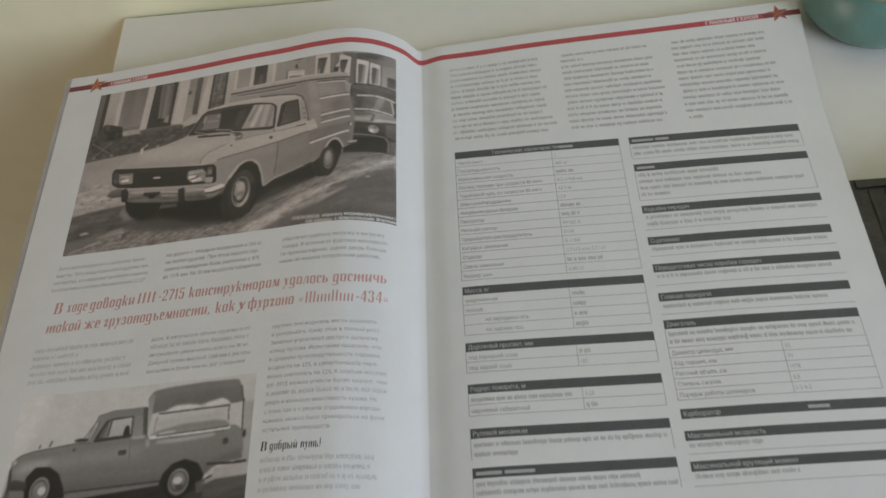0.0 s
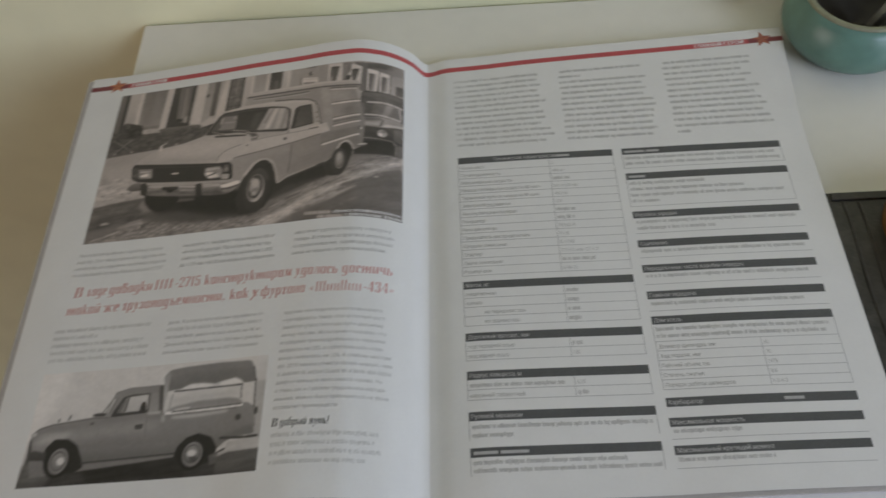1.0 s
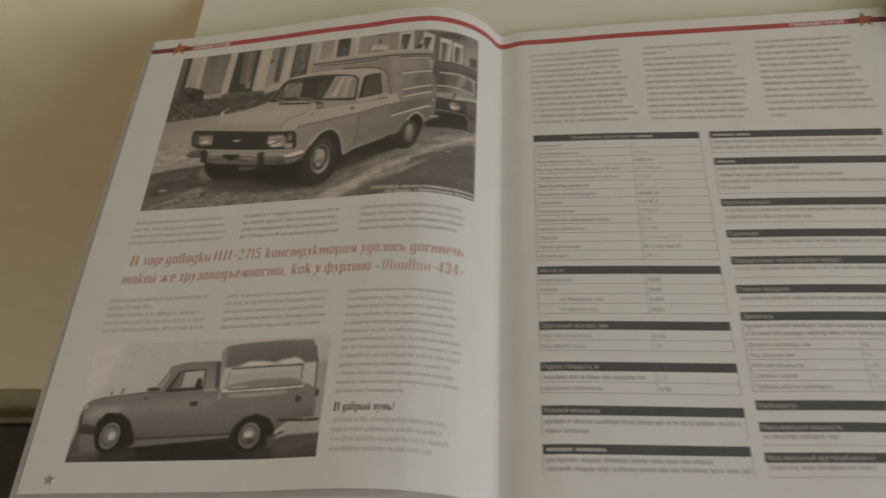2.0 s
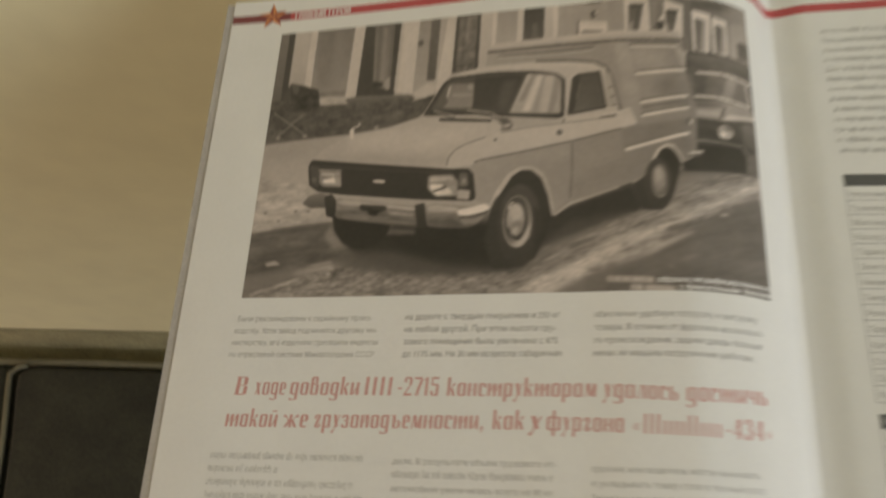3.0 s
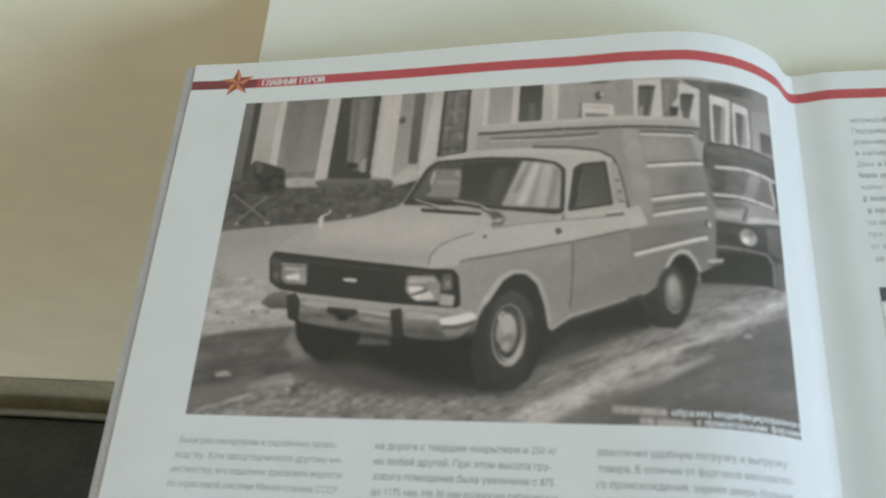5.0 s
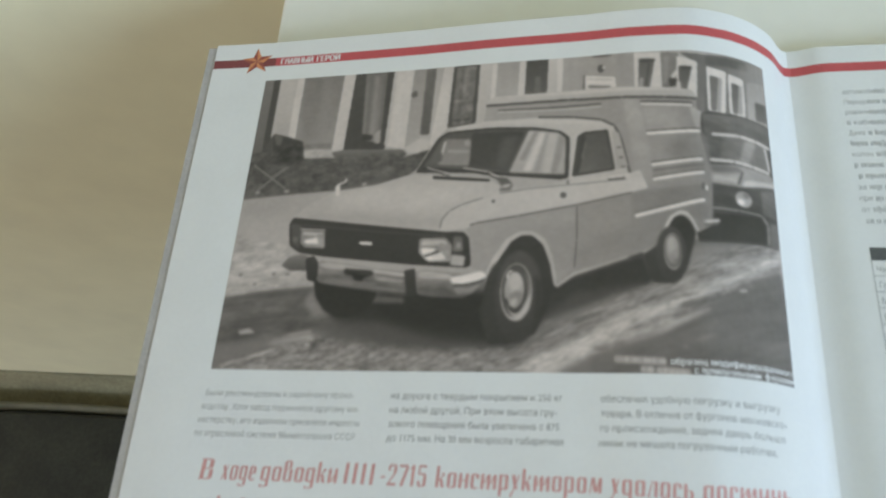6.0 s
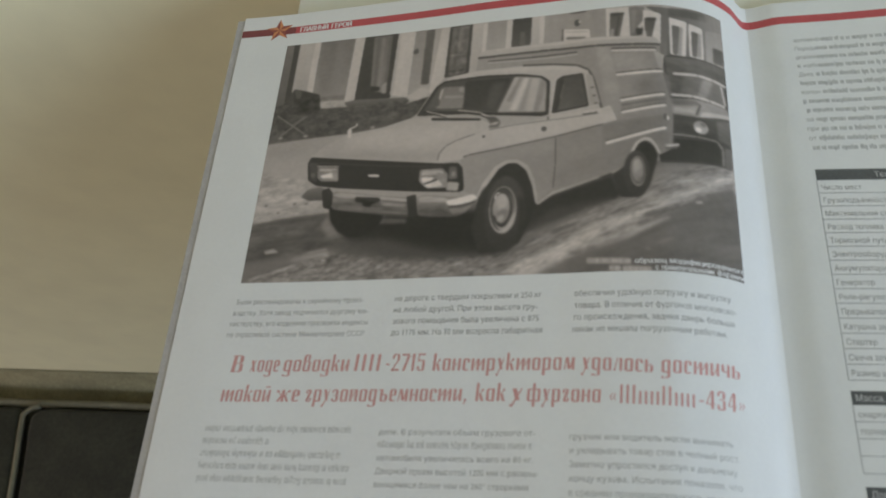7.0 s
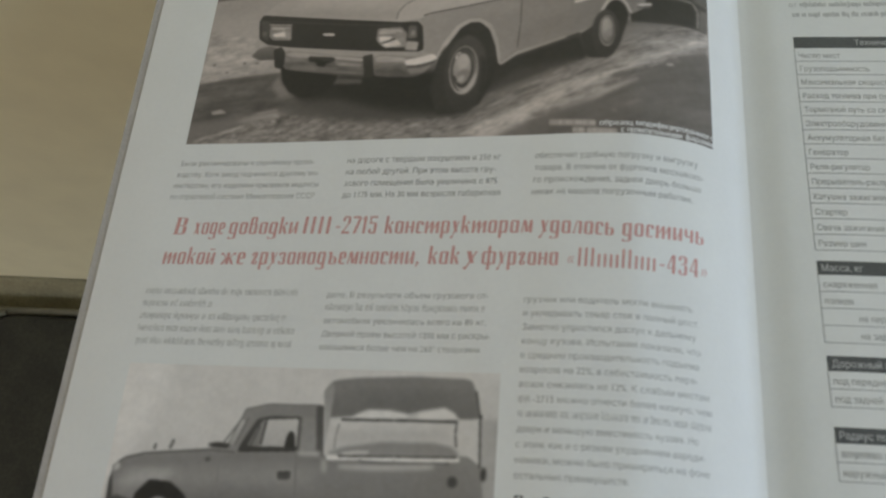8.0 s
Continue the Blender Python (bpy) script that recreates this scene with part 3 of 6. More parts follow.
    area([(55.2, 9.9), (57, 8.4), (57.8, 11.1), (55.8, 11.8)], 80, 0.4)
    area([(66.4, -0.1), (69.8, 0), (68.9, 24.9), (65.9, 29), (64.4, 33), (63.3, 30.9)], 172)
    area([(69.8, 0), (78.9, -0.1), (78.4, 23.8), (68.9, 24.9)], 66)
    area([(70.8, 0.5), (77.7, 0.5), (77.1, 23.3), (70.3, 24.4)], (110, 98, "y"), 0.3)
    area([(72.5, 0.7), (73.8, 0.8), (73.2, 23.9), (71.9, 24.1)], 84, 0.5, 0.6)
    area([(70.3, 13.9), (77.1, 14), (77.2, 15), (70.4, 15)], 128, 0.5, 0.6)
    area([(70.5, 21.5), (76.8, 21.5), (76.9, 22.5), (70.5, 22.5)], 74, 0.5, 0.7)
    mottle([(70.4, 0.5), (77.9, 0.5), (77.1, 23.3), (70.3, 24.4)], 16, 2.5, 3, 0, 31, 0.5)
    area([(78.9, -0.1), (85, -0), (82, 16.4), (80.9, 23.7), (78.4, 24)], (164, 158, "y"))
    area([(83.4, 0.1), (85, -0), (84.4, 14.4), (82.8, 15.2)], 178)
    area([(85, -0), (92.5, 0.1), (92.1, 14.4), (85.1, 14.9)], (138, 148, "y"))
    area([(92.5, 0.1), (94.7, -0), (94.4, 13.5), (92.1, 14.4)], 176)
    area([(94.7, -0), (102.1, -0.2), (101.8, 13.3), (94.4, 13.5)], (62, 82, "y"))
    area([(97.7, 6.6), (99.7, 6.7), (99.7, 13.4), (97.6, 13.3)], 96, 0.5, 0.8)
    area([(102.1, -0.2), (107.1, -0.3), (106.7, 14.1), (101.8, 13.9)], (168, 160, "y"))
    area([(105.1, -0.2), (107.1, -0.3), (106.7, 13.7), (105, 13.6)], 178)
    area([(107.1, -0.3), (129.9, 0.2), (129.9, 14.7), (106.7, 13.9)], (142, 134, "x"))
    area([(116.6, -0.3), (122.7, -0.2), (122.7, 0.9), (116.6, 0.7)], 92, 0.4)
    area([(113.6, 7.4), (114.3, 7.4), (114.2, 13.2), (113.5, 13.1)], 96)
    area([(114.3, 7.6), (123.9, 9.1), (124.2, 14), (114.2, 13.6)], 184)
    area([(115.2, 11.4), (122.5, 12.4), (122.5, 13.4), (115.2, 12.6)], 104, 0.3)
    area([(114.7, 8.7), (123.3, 9.8), (123.2, 10.4), (114.7, 9.3)], 164)
    oval(119.3, 5.4, 1.1, 1.6, 80)
    oval(120.2, 5, 0.5, 0.6, 168)
    area([(129.9, 0.2), (138.4, 0.4), (138.6, 15.1), (129.9, 14.5)], 178)
    area([(131.5, 3), (136.6, 3.2), (134.7, 14.3), (131.1, 13.8)], (84, 100, "y"))
    area([(131.5, 2.6), (136.8, 2.8), (136.6, 4.1), (131.5, 4)], 66, 0.3)
    area([(131.6, 10), (132.9, 10), (132.6, 13.8), (131.3, 13.8)], 150, 0.4, 0.8)
    area([(134.6, 4), (135.1, 4), (133.7, 14.1), (133.1, 14.1)], 70, 0.3)
    area([(138.4, 0.4), (144.2, 0.8), (143.3, 12.4), (141, 14.7), (138.7, 14.7)], (112, 98, "y"))
    area([(139.4, 2.1), (141.1, 1.8), (140.4, 12.3), (139, 13.3)], 128, 0.8, 0.7)
    area([(144.2, 0.8), (154, 1.2), (151.7, 23.7), (149, 22.5), (149.5, 4.7)], (92, 104, "y"))
    area([(143.5, 2.2), (150.1, 4.2), (149.4, 18.1), (146.8, 16.7), (143.2, 14)], 180)
    area([(144, 5.9), (148.2, 6.6), (146.3, 15.5), (144, 15)], (76, 92, "y"))
    area([(144.7, 5.9), (148.4, 6.2), (148.2, 7.4), (144.6, 7.1)], 64, 0.3)
    area([(140.6, 10.7), (143.5, 11), (143, 14), (141, 13.9)], 56, 0.3)
    area([(141.3, 10.1), (142.9, 7.9), (144, 6.7), (143.5, 9.5), (142.5, 10.9)], 176, 0.3)
    area([(143.3, 12), (144.4, 12), (144.5, 15), (143.3, 14.7)], 170, 0.3)
    area([(152.9, 1.1), (174, -0.8), (174.1, 23), (151.5, 24.1)], (86, 124, "x"))
    area([(152.9, 1.1), (166.8, 0.7), (167.4, 4.4), (152.7, 4.9)], 78, 0.8)
    area([(164.3, 2), (170.8, 0.9), (168, 8.9), (164.7, 7)], 122, 2, 0.7)
    area([(152.9, 5.5), (159.6, 6.6), (158.5, 22.6), (152.8, 22.4)], 184)
    area([(153.9, 8.9), (156.9, 9.2), (155.6, 22.3), (153.7, 22.3)], (88, 104, "y"))
    area([(156.9, 9.2), (158, 9.4), (156.8, 22.5), (155.6, 22.3)], 134, 0.3)
    area([(160.1, 7.1), (165.4, 8), (165.3, 22.5), (159.8, 22.3)], 182)
    area([(161, 10.4), (163.8, 10.6), (162.7, 22), (160.9, 22.1)], (84, 100, "y"))
    area([(163.8, 10.6), (164.8, 10.7), (164.2, 22), (162.7, 22)], 136, 0.3)
    area([(166.5, 8.5), (173.2, 6.6), (172.8, 22.8), (166, 23)], (132, 148, "y"), 0.4)
    area([(169.1, 15.2), (173.2, 14.8), (173.1, 21.9), (168.8, 22.5)], (76, 96, "y"), 0.3)
    mottle([(1, -1.2), (173.4, -3), (173.9, 22.5), (149, 23.1), (82.2, 14.1), (56.1, 32.2), (6.5, 30.4)], 3, 3, 14, 0, 12, 1.0)
    # the hedge and the low wall
    area([(-1.6, 31.5), (3.6, 30.9), (7, 23.3), (11.4, 24.5), (18.3, 27.1), (19.5, 34.1), (30.6, 34.3), (54.6, 35.4), (64.4, 32.6), (63, 37.6), (57.1, 42.3), (46.5, 45.5), (32, 47.3), (17.1, 48.2), (-0.5, 50)], (66, 78, "y"), 0.4)
    area([(7, 23.3), (11.4, 24.7), (18.3, 27.1), (19.6, 36), (8.4, 35.7)], 58, 0.5)
    area([(7.1, 23.5), (10.6, 24.5), (10.4, 28.4), (8.4, 27.9)], 92, 0.5, 0.7)
    area([(18.7, 34.1), (61.9, 35.7), (55.1, 40.6), (31.3, 42.5), (20.1, 43.2)], (82, 74, "y"), 1, 0.8)
    area([(31.6, 44.3), (57, 41.9), (54.9, 38.6), (31.1, 40.7)], 92, 2, 0.6)
    mottle([(-1.6, 31.5), (18.3, 27.1), (30.6, 34.3), (63.5, 33), (57, 41.9), (31.9, 46.7), (-0.2, 49.4)], 16, 2.2, 1.8, 0, 11, 1.0)
    stroke([(1.7, 35.8), (14.8, 45.7)], 0.5, 104)
    stroke([(14.6, 36.9), (4.5, 46)], 0.5, 104)
    stroke([(8.3, 41.3), (13.5, 37.3)], 0.3, 112)
    oval(4.9, 46.8, 0.9, 0.6, 134, 0.4)
    oval(15.3, 46.6, 1.0, 0.6, 138, 0.4)
    oval(42.2, 45, 0.9, 0.6, 140, 0.4)
    # the far pavement
    area([(-0.6, 49.6), (17.1, 48), (31.9, 47.1), (36.2, 51.5), (22.8, 61), (20.6, 70.5), (28.9, 77.8), (29.7, 83.5), (11.9, 83.7), (-0.3, 85.9)], (146, 160, "y"), 0.4)
    area([(0.6, 49.8), (17.1, 48.4), (16.3, 55.1), (0.6, 57)], 138, 3, 0.6)
    area([(0.4, 70.5), (19.5, 75.1), (28.9, 77.8), (29.6, 82.5), (8.4, 83.8), (-0, 85.3)], (168, 150, "y"), 1.5)
    mottle([(-0.7, 62.9), (18.2, 66.7), (29.8, 77.8), (29.7, 83.2), (0, 85.7)], 18, 3.2, 1.4, -0.1, 3, 1.0)
    oval(15.5, 77.1, 0.7, 0.6, 112, 0.4)
    oval(20.2, 77.3, 0.7, 0.5, 112, 0.4)
    oval(4.3, 77.4, 0.7, 0.6, 112, 0.4)
    oval(9.6, 80.7, 0.7, 0.5, 112, 0.4)
    oval(-0.1, 72.8, 0.7, 0.6, 112, 0.4)
    # the street
    area([(-0.7, 85.7), (11.9, 83.3), (31.2, 81.4), (52.4, 84.8), (109.4, 77.8), (146.7, 67.6), (171.4, 64.4), (176.4, 110.9), (124.3, 115.5), (-2.3, 119.6)], (94, 110, "y"), 0.8)
    area([(-1.2, 85.7), (11.9, 83.5), (29.5, 81.9), (34.4, 91.9), (13.7, 93.9), (-0.4, 94.2)], (80, 90, "y"), 1.2)
    area([(-0.4, 94.2), (18.7, 92.1), (31.2, 93.6), (38.3, 95.3), (17.9, 97.7), (0.1, 101.2)], 72, 2, 0.8)
    mottle([(-1.2, 85.7), (31.2, 81.7), (38.3, 95.3), (0.1, 101.2)], 11, 8, 2, -0.14, 5, 1.5)
    area([(29.6, 82.3), (30.9, 85.8), (35.2, 91), (30.9, 91.9), (26.7, 86.7)], 128, 1.2, 0.8)
    area([(6.6, 96.5), (10.5, 95.7), (12.6, 97.3), (7.4, 97.9)], 158, 0.5, 0.9)
    area([(16.7, 100.8), (23.2, 98.2), (31.7, 97.4), (32, 99.4), (18.5, 101.4)], (132, 150, "x"), 1, 0.85)
    area([(29.1, 100.8), (30.8, 100.4), (31.3, 101.6), (29.4, 101.6)], 156, 0.4, 0.8)
    area([(1.6, 108.8), (5.5, 106.5), (12.2, 104.9), (18.7, 102.4), (21.2, 102), (14, 105.5), (4.1, 108.2)], 156, 0.7, 0.9)
    area([(23.1, 97.5), (30.7, 96.1), (31.2, 97.1), (24.1, 98.2)], 138, 0.5, 0.8)
    area([(-0.4, 110.5), (19, 104.4), (39, 100.3), (62.4, 101.2), (91.2, 101.3), (88.4, 110.5), (0.2, 112.9)], (124, 120, "x"), 1.6, 0.9)
    mottle([(-0.4, 110.5), (5.4, 106.1), (31.8, 98.1), (62.3, 100.6), (94.3, 101.2), (91.5, 110.7), (0.2, 113.3)], 24, 3.2, 1.2, -0.22, 6, 1.2)
    mottle([(-0.4, 110.5), (5.4, 106.1), (31.8, 98.1), (62.3, 100.6), (94.3, 101.2), (91.5, 110.7), (0.2, 113.3)], 14, 1.2, 0.6, -0.22, 26, 0.8)
    # the shade below the van
    area([(31.7, 84.9), (60.8, 83.1), (93.7, 84.6), (103.3, 91.1), (92.7, 101.8), (72.2, 102), (52.4, 100.1), (38.2, 94.4)], (40, 54, "y"), 2.2)
    area([(50.7, 84.8), (87.3, 85), (87.9, 99.5), (61.8, 95), (51.5, 91.7)], 38, 2.5, 0.9)
    area([(31.1, 92.8), (51.7, 93.4), (72, 99.8), (91.2, 101.6), (62.5, 101.9), (39, 100.3)], (76, 84, "x"), 2.2, 0.75)
    area([(48.7, 84.8), (59.3, 85.8), (59.5, 87.6), (49.3, 87.3)], 96, 0.6, 0.8)
    area([(100, 83.2), (111, 79.1), (131.2, 72.6), (134.7, 82), (121.8, 85.5), (109.5, 90.2), (98.7, 94.8)], (44, 58, "y"), 1.6)
    area([(111, 84.5), (130.9, 82), (121.8, 85.5), (109.5, 90.4), (100.3, 94.4)], 76, 2, 0.6)
    # snow and ruts beside the van
    area([(91.3, 104.2), (103.4, 96.3), (123.3, 86.5), (136.9, 82.8), (146.2, 77.6), (172.5, 63.2), (173.4, 73.3), (155.2, 83.3), (136.5, 93.9), (117.1, 103.6), (103.7, 110.8), (88.5, 111.2)], (134, 142, "x"), 1.6)
    area([(93, 108), (109.6, 99.1), (124.7, 91), (142.8, 85.1), (158.9, 77.2), (173.3, 67.3), (173.3, 70.7), (155.3, 81.7), (142.7, 88.3), (127.6, 95.7), (115.6, 102.9), (103.7, 110.1)], (172, 164, "x"), 1.4, 0.95)
    area([(136.6, 92.4), (139.5, 93.1), (148.9, 89.1), (150.4, 89.9), (147, 92), (136.4, 97.4), (126, 100.7), (123.1, 100.4)], 164, 1, 0.85)
    area([(91.3, 104.5), (101.8, 94.7), (133.9, 82.5), (143.7, 82.6), (144.7, 84.5), (132.2, 89), (121.7, 93.5), (103.5, 102), (92.9, 107.2)], (96, 118, "x"), 2.4, 0.75)
    area([(95, 100.9), (103.4, 96), (115.6, 91), (124.7, 88.6), (118.7, 91.8), (103.5, 99.2)], 104, 1.2, 0.7)
    area([(124.7, 88.6), (132.3, 85.3), (139.9, 84.3), (132.3, 87.4)], 98, 1, 0.7)
    area([(126.4, 94.8), (128.8, 93.3), (132.1, 93.7), (136.9, 92.7), (138, 93.6), (135, 95.2), (132.1, 95.3), (128.8, 96.9), (127.3, 96.3)], 112, 1.6, 0.6)
    area([(138.8, 91.7), (140.4, 90.7), (141.7, 91), (139.6, 92.3)], 104, 0.8, 0.7)
    area([(140.8, 89.7), (142.1, 87.8), (147.3, 86), (153.9, 83.8), (161.1, 80.3), (162.2, 86.4), (153.3, 88.7), (149, 88.5), (144.8, 89.9)], (104, 92, "x"), 1.2, 0.95)
    area([(144.3, 70.2), (170.2, 66.7), (170.9, 68.9), (146.2, 77.6), (142.4, 77.8)], (112, 122, "y"), 1.2, 0.9)
    area([(146.1, 79.3), (154.1, 76.6), (154.3, 77.9), (146.8, 80.9)], 106, 0.8, 0.7)
    area([(115.6, 101.3), (127.5, 98.8), (138, 95.2), (132, 98.7), (118.6, 103.9)], 112, 1, 0.7)
    mottle([(89.7, 103.4), (123.3, 86.1), (144.9, 74.4), (171.4, 64.4), (173.4, 73.3), (147.1, 89.7), (117.1, 104.4), (90, 111.2)], 17, 7, 1.3, -0.42, 7, 1.4)
    mottle([(89.7, 103.4), (123.3, 86.1), (144.9, 74.4), (171.4, 64.4), (173.4, 73.3), (147.1, 89.7), (117.1, 104.4), (90, 111.2)], 15, 2.0, 0.6, -0.42, 8, 0.8)
    area([(115.6, 105.2), (136.4, 97.4), (155, 86.9), (172.8, 74.8), (176.4, 110.9), (132.9, 113.8), (115.6, 110.5)], (98, 92, "x"), 1.6, 0.97)
    mottle([(118.6, 105.1), (137.9, 97.3), (154.9, 88.2), (172.1, 77), (174.7, 109.7), (124.3, 112.6)], 8, 14, 3, -0.3, 9, 2)
    area([(158.5, 82.6), (160.8, 82.1), (161.2, 83), (158.6, 83.6)], 158, 0.5, 0.9)
    area([(145.1, 99.1), (148.9, 97), (151.2, 97.3), (146.5, 99.5)], 128, 1, 0.7)
    area([(141.4, 100.9), (143.3, 100.5), (142.9, 101.8), (141.2, 101.8)], 130, 0.8, 0.6)
    area([(140.8, 98.5), (153.1, 91.5), (154.5, 94.2), (142.1, 100.7)], 112, 3, 0.5)
    # grit and trodden snow on the street
    for _ in range(420):
        x = rnd.uniform(0, 172)
        y = rnd.uniform(84, 108) if x < 95 else rnd.uniform(108 - 0.42 * (x - 68), 108)
        edge = 105 - 0.42 * (x - 90)
        if 28 < x < 97 and y < 102 or x > 110 and y > edge + 7:
            continue
        w, h, s = rnd.uniform(0.4, 1.8), rnd.uniform(0.15, 0.40), -0.40 if x > 80 else -0.16
        tone = rnd.choice((72, 84, 112, 140, 152, 164)) if x > 80 else rnd.choice((78, 90, 106, 132, 146))
        area([(x - w, y - s * w), (x, y - h), (x + w, y + s * w), (x + w * 0.3, y + h)], tone, 0.6, 0.4)
    # the second car
    area([(150.3, 23.5), (152.8, 22.8), (164.9, 22.6), (173.6, 23.2), (174.2, 44.5), (172.5, 66.7), (168.3, 67), (147.4, 68.9), (147, 62.5)], (66, 72, "y"))
    area([(150.6, 23.9), (164.9, 23), (173.6, 23.7), (173.7, 30.5), (162.5, 30.4), (151.2, 31.4)], (96, 82, "y"), 0.4)
    area([(151.2, 31.4), (162.5, 30.4), (172, 31), (172.7, 39.9), (160, 39.8), (151.8, 39.8)], (92, 112, "x"), 0.3)
    area([(152.2, 32.3), (157.1, 30.5), (155.7, 39.2), (152.1, 39.7)], 76, 1, 0.7)
    area([(164.2, 31.3), (168, 31.3), (165, 39.8), (161.8, 39.4)], (150, 128, "y"), 0.8, 0.8)
    area([(168.3, 31.6), (171.1, 31.8), (171.1, 39.4), (167.2, 39.5)], 104, 0.6, 0.8)
    stroke([(153.3, 31), (162.5, 30.2), (168, 30.5), (173.2, 31.3)], 0.9, 172)
    stroke([(171.1, 31.8), (172.2, 40.1)], 0.6, 172)
    stroke([(152.1, 40.3), (160, 39.8), (166.2, 40.2), (172.2, 40.7)], 0.9, 176)
    area([(151, 42.3), (160.2, 40.9), (172.9, 41.3), (174.2, 45.3), (161.4, 48.7), (151.3, 48.4)], (138, 128, "y"), 0.4)
    area([(151, 42.3), (160.9, 41.5), (163.2, 43.3), (152.8, 44.6)], 92, 0.8, 0.8)
    area([(153.1, 45.3), (161, 44.4), (160.8, 47), (152.7, 47.5)], 156, 0.8, 0.7)
    area([(163, 45.8), (173.9, 43.9), (174.2, 45.3), (162, 48.2)], 172, 0.5, 0.9)
    stroke([(162.6, 43), (160.8, 47.7)], 0.6, 82)
    area([(151.3, 48.8), (161.9, 48.6), (174.1, 45.7), (173.2, 57.7), (169.3, 57.5), (151.2, 58)], (72, 58, "y"), 0.3)
    area([(168.3, 48.1), (174.1, 46.1), (173.3, 56.7), (168.3, 56.5)], (104, 92, "y"), 0.8, 0.8)
    oval(162.2, 52.5, 2.7, 2.7, (128, 150, "y"), 0.2)
    oval(161.2, 53.7, 1.2, 1.1, 196, 0.3)
    oval(163.1, 51.2, 1.1, 0.9, 104, 0.3)
    stroke([(151.4, 56.9), (160.4, 56.7), (167.9, 56.8), (169.8, 59.5), (169.5, 66.2)], 0.6, 112)
    area([(151, 58.7), (167.4, 57.6), (169, 59.8), (168.8, 66.4), (147.3, 68.4), (146.9, 64.5)], (46, 54, "y"), 0.5)
    area([(170.7, 58.5), (173.5, 58.3), (172.9, 66.9), (170.1, 67.4)], (100, 86, "y"), 0.5)
    mottle([(150.6, 23.9), (173.6, 23.7), (173.2, 57.7), (151.1, 57.8)], 9, 7, 2.5, 0.15, 13, 1)
    # the box body
    area([(82, 16.4), (126.2, 16.5), (128.1, 31.5), (130.2, 48.7), (125.4, 46.4), (124.7, 31.3), (122.4, 27.7), (108.9, 23.7), (81.3, 24.2)], (142, 132, "x"))
    area([(126.2, 16.5), (148.9, 18), (149.6, 30.9), (151.7, 41.1), (152.5, 49.7), (151.7, 62.8), (147.6, 65.5), (128.3, 62.6), (130.2, 48.4), (127.6, 31.5)], (136, 122, "x"))
    area([(125.9, 16.9), (130.9, 17.6), (133.2, 31.7), (135, 48.4), (130.2, 49.3), (128, 31.5)], (146, 136, "y"), 1)
    area([(81.8, 16.8), (82.3, 14.9), (84.4, 13.8), (108.8, 13.2), (124.2, 13), (139.3, 14.1), (147.7, 15.1), (149.3, 17.4), (148.9, 18.6), (125.9, 17.1)], (164, 152, "x"))
    area([(84.4, 14), (108.8, 13.4), (124.2, 13.2), (139.3, 14.3), (147.3, 15.3), (125.9, 14.7), (108.8, 14.7)], 176, 0.5, 0.8)
    stroke([(81.6, 17.2), (108.8, 16.7), (125.9, 17.1), (139.2, 17.8), (149.2, 18.5)], 0.8, 80)
    stroke([(85.7, 19.3), (101.9, 19.4), (119.4, 19)], 0.7, 92)
    stroke([(85.7, 19.9), (101.9, 20.2), (119.4, 20)], 0.6, 158)
    stroke([(131.7, 19.2), (147.8, 20.2)], 0.7, 78)
    stroke([(131.7, 20), (147.7, 21)], 0.8, 176)
    area([(132.5, 21.6), (146, 22.2), (148, 28.7), (133.9, 29.8)], (144, 126, "x"), 0.8, 0.8)
    area([(146.7, 21.4), (149, 22.1), (150.2, 31.6), (148.6, 30.9)], (152, 140, "y"), 0.5)
    area([(133.8, 32.1), (148.9, 31.3), (150.5, 39.4), (135.2, 41.5)], (128, 116, "x"), 0.6, 0.8)
    area([(136.2, 33.6), (139.5, 33.3), (138.5, 40.2), (135.5, 40.7)], 136, 1.5, 0.6)
    area([(141.1, 32.8), (146, 32.4), (146.5, 39.3), (141.7, 40.1)], 110, 2, 0.6)
    area([(134.5, 43.3), (150.7, 41.2), (150.5, 44.5), (135, 46.6)], (122, 112, "x"), 0.4, 0.8)
    stroke([(134.8, 44.4), (150.6, 42.3)], 0.5, 100)
    stroke([(133.2, 30.3), (149.7, 29.5)], 0.5, 80)
    stroke([(133.2, 31.1), (149.6, 30.3)], 0.9, 190)
    stroke([(134.4, 41.6), (150.3, 39.6)], 0.5, 80)
    stroke([(134.4, 42.4), (150.2, 40.3)], 0.9, 190)
    stroke([(134.7, 46.8), (150.5, 44.2)], 0.5, 80)
    stroke([(134.7, 47.5), (150.5, 44.9)], 0.9, 190)
    area([(149.6, 30.9), (151.2, 31.4), (152.6, 42.4), (152.1, 62.1), (150.4, 62.9), (150.5, 49.9)], 116, 0.6, 0.7)
    # cab, screen and doors
    area([(65.1, 29.8), (68.1, 26.7), (73.7, 24.4), (81.2, 23.3), (99.4, 22.9), (116.6, 24.4), (123.2, 27.4), (125, 31.3), (128.3, 49), (110.4, 46.5), (109.1, 48), (106.6, 46.4), (108.1, 30.4), (102.1, 27.4), (84.6, 25.9), (70.3, 26.4), (60.6, 42), (59.1, 41.2)], (168, 158, "y"))
    area([(81.3, 23.7), (99.4, 23.3), (116.6, 24.8), (122.7, 27.5), (108.9, 25.7), (91.6, 24.6)], 176, 0.8, 0.8)
    stroke([(99, 22.7), (110.6, 23.4), (119.4, 25), (123.4, 27.6), (125.3, 32.1), (128, 45.6)], 0.7, 86)
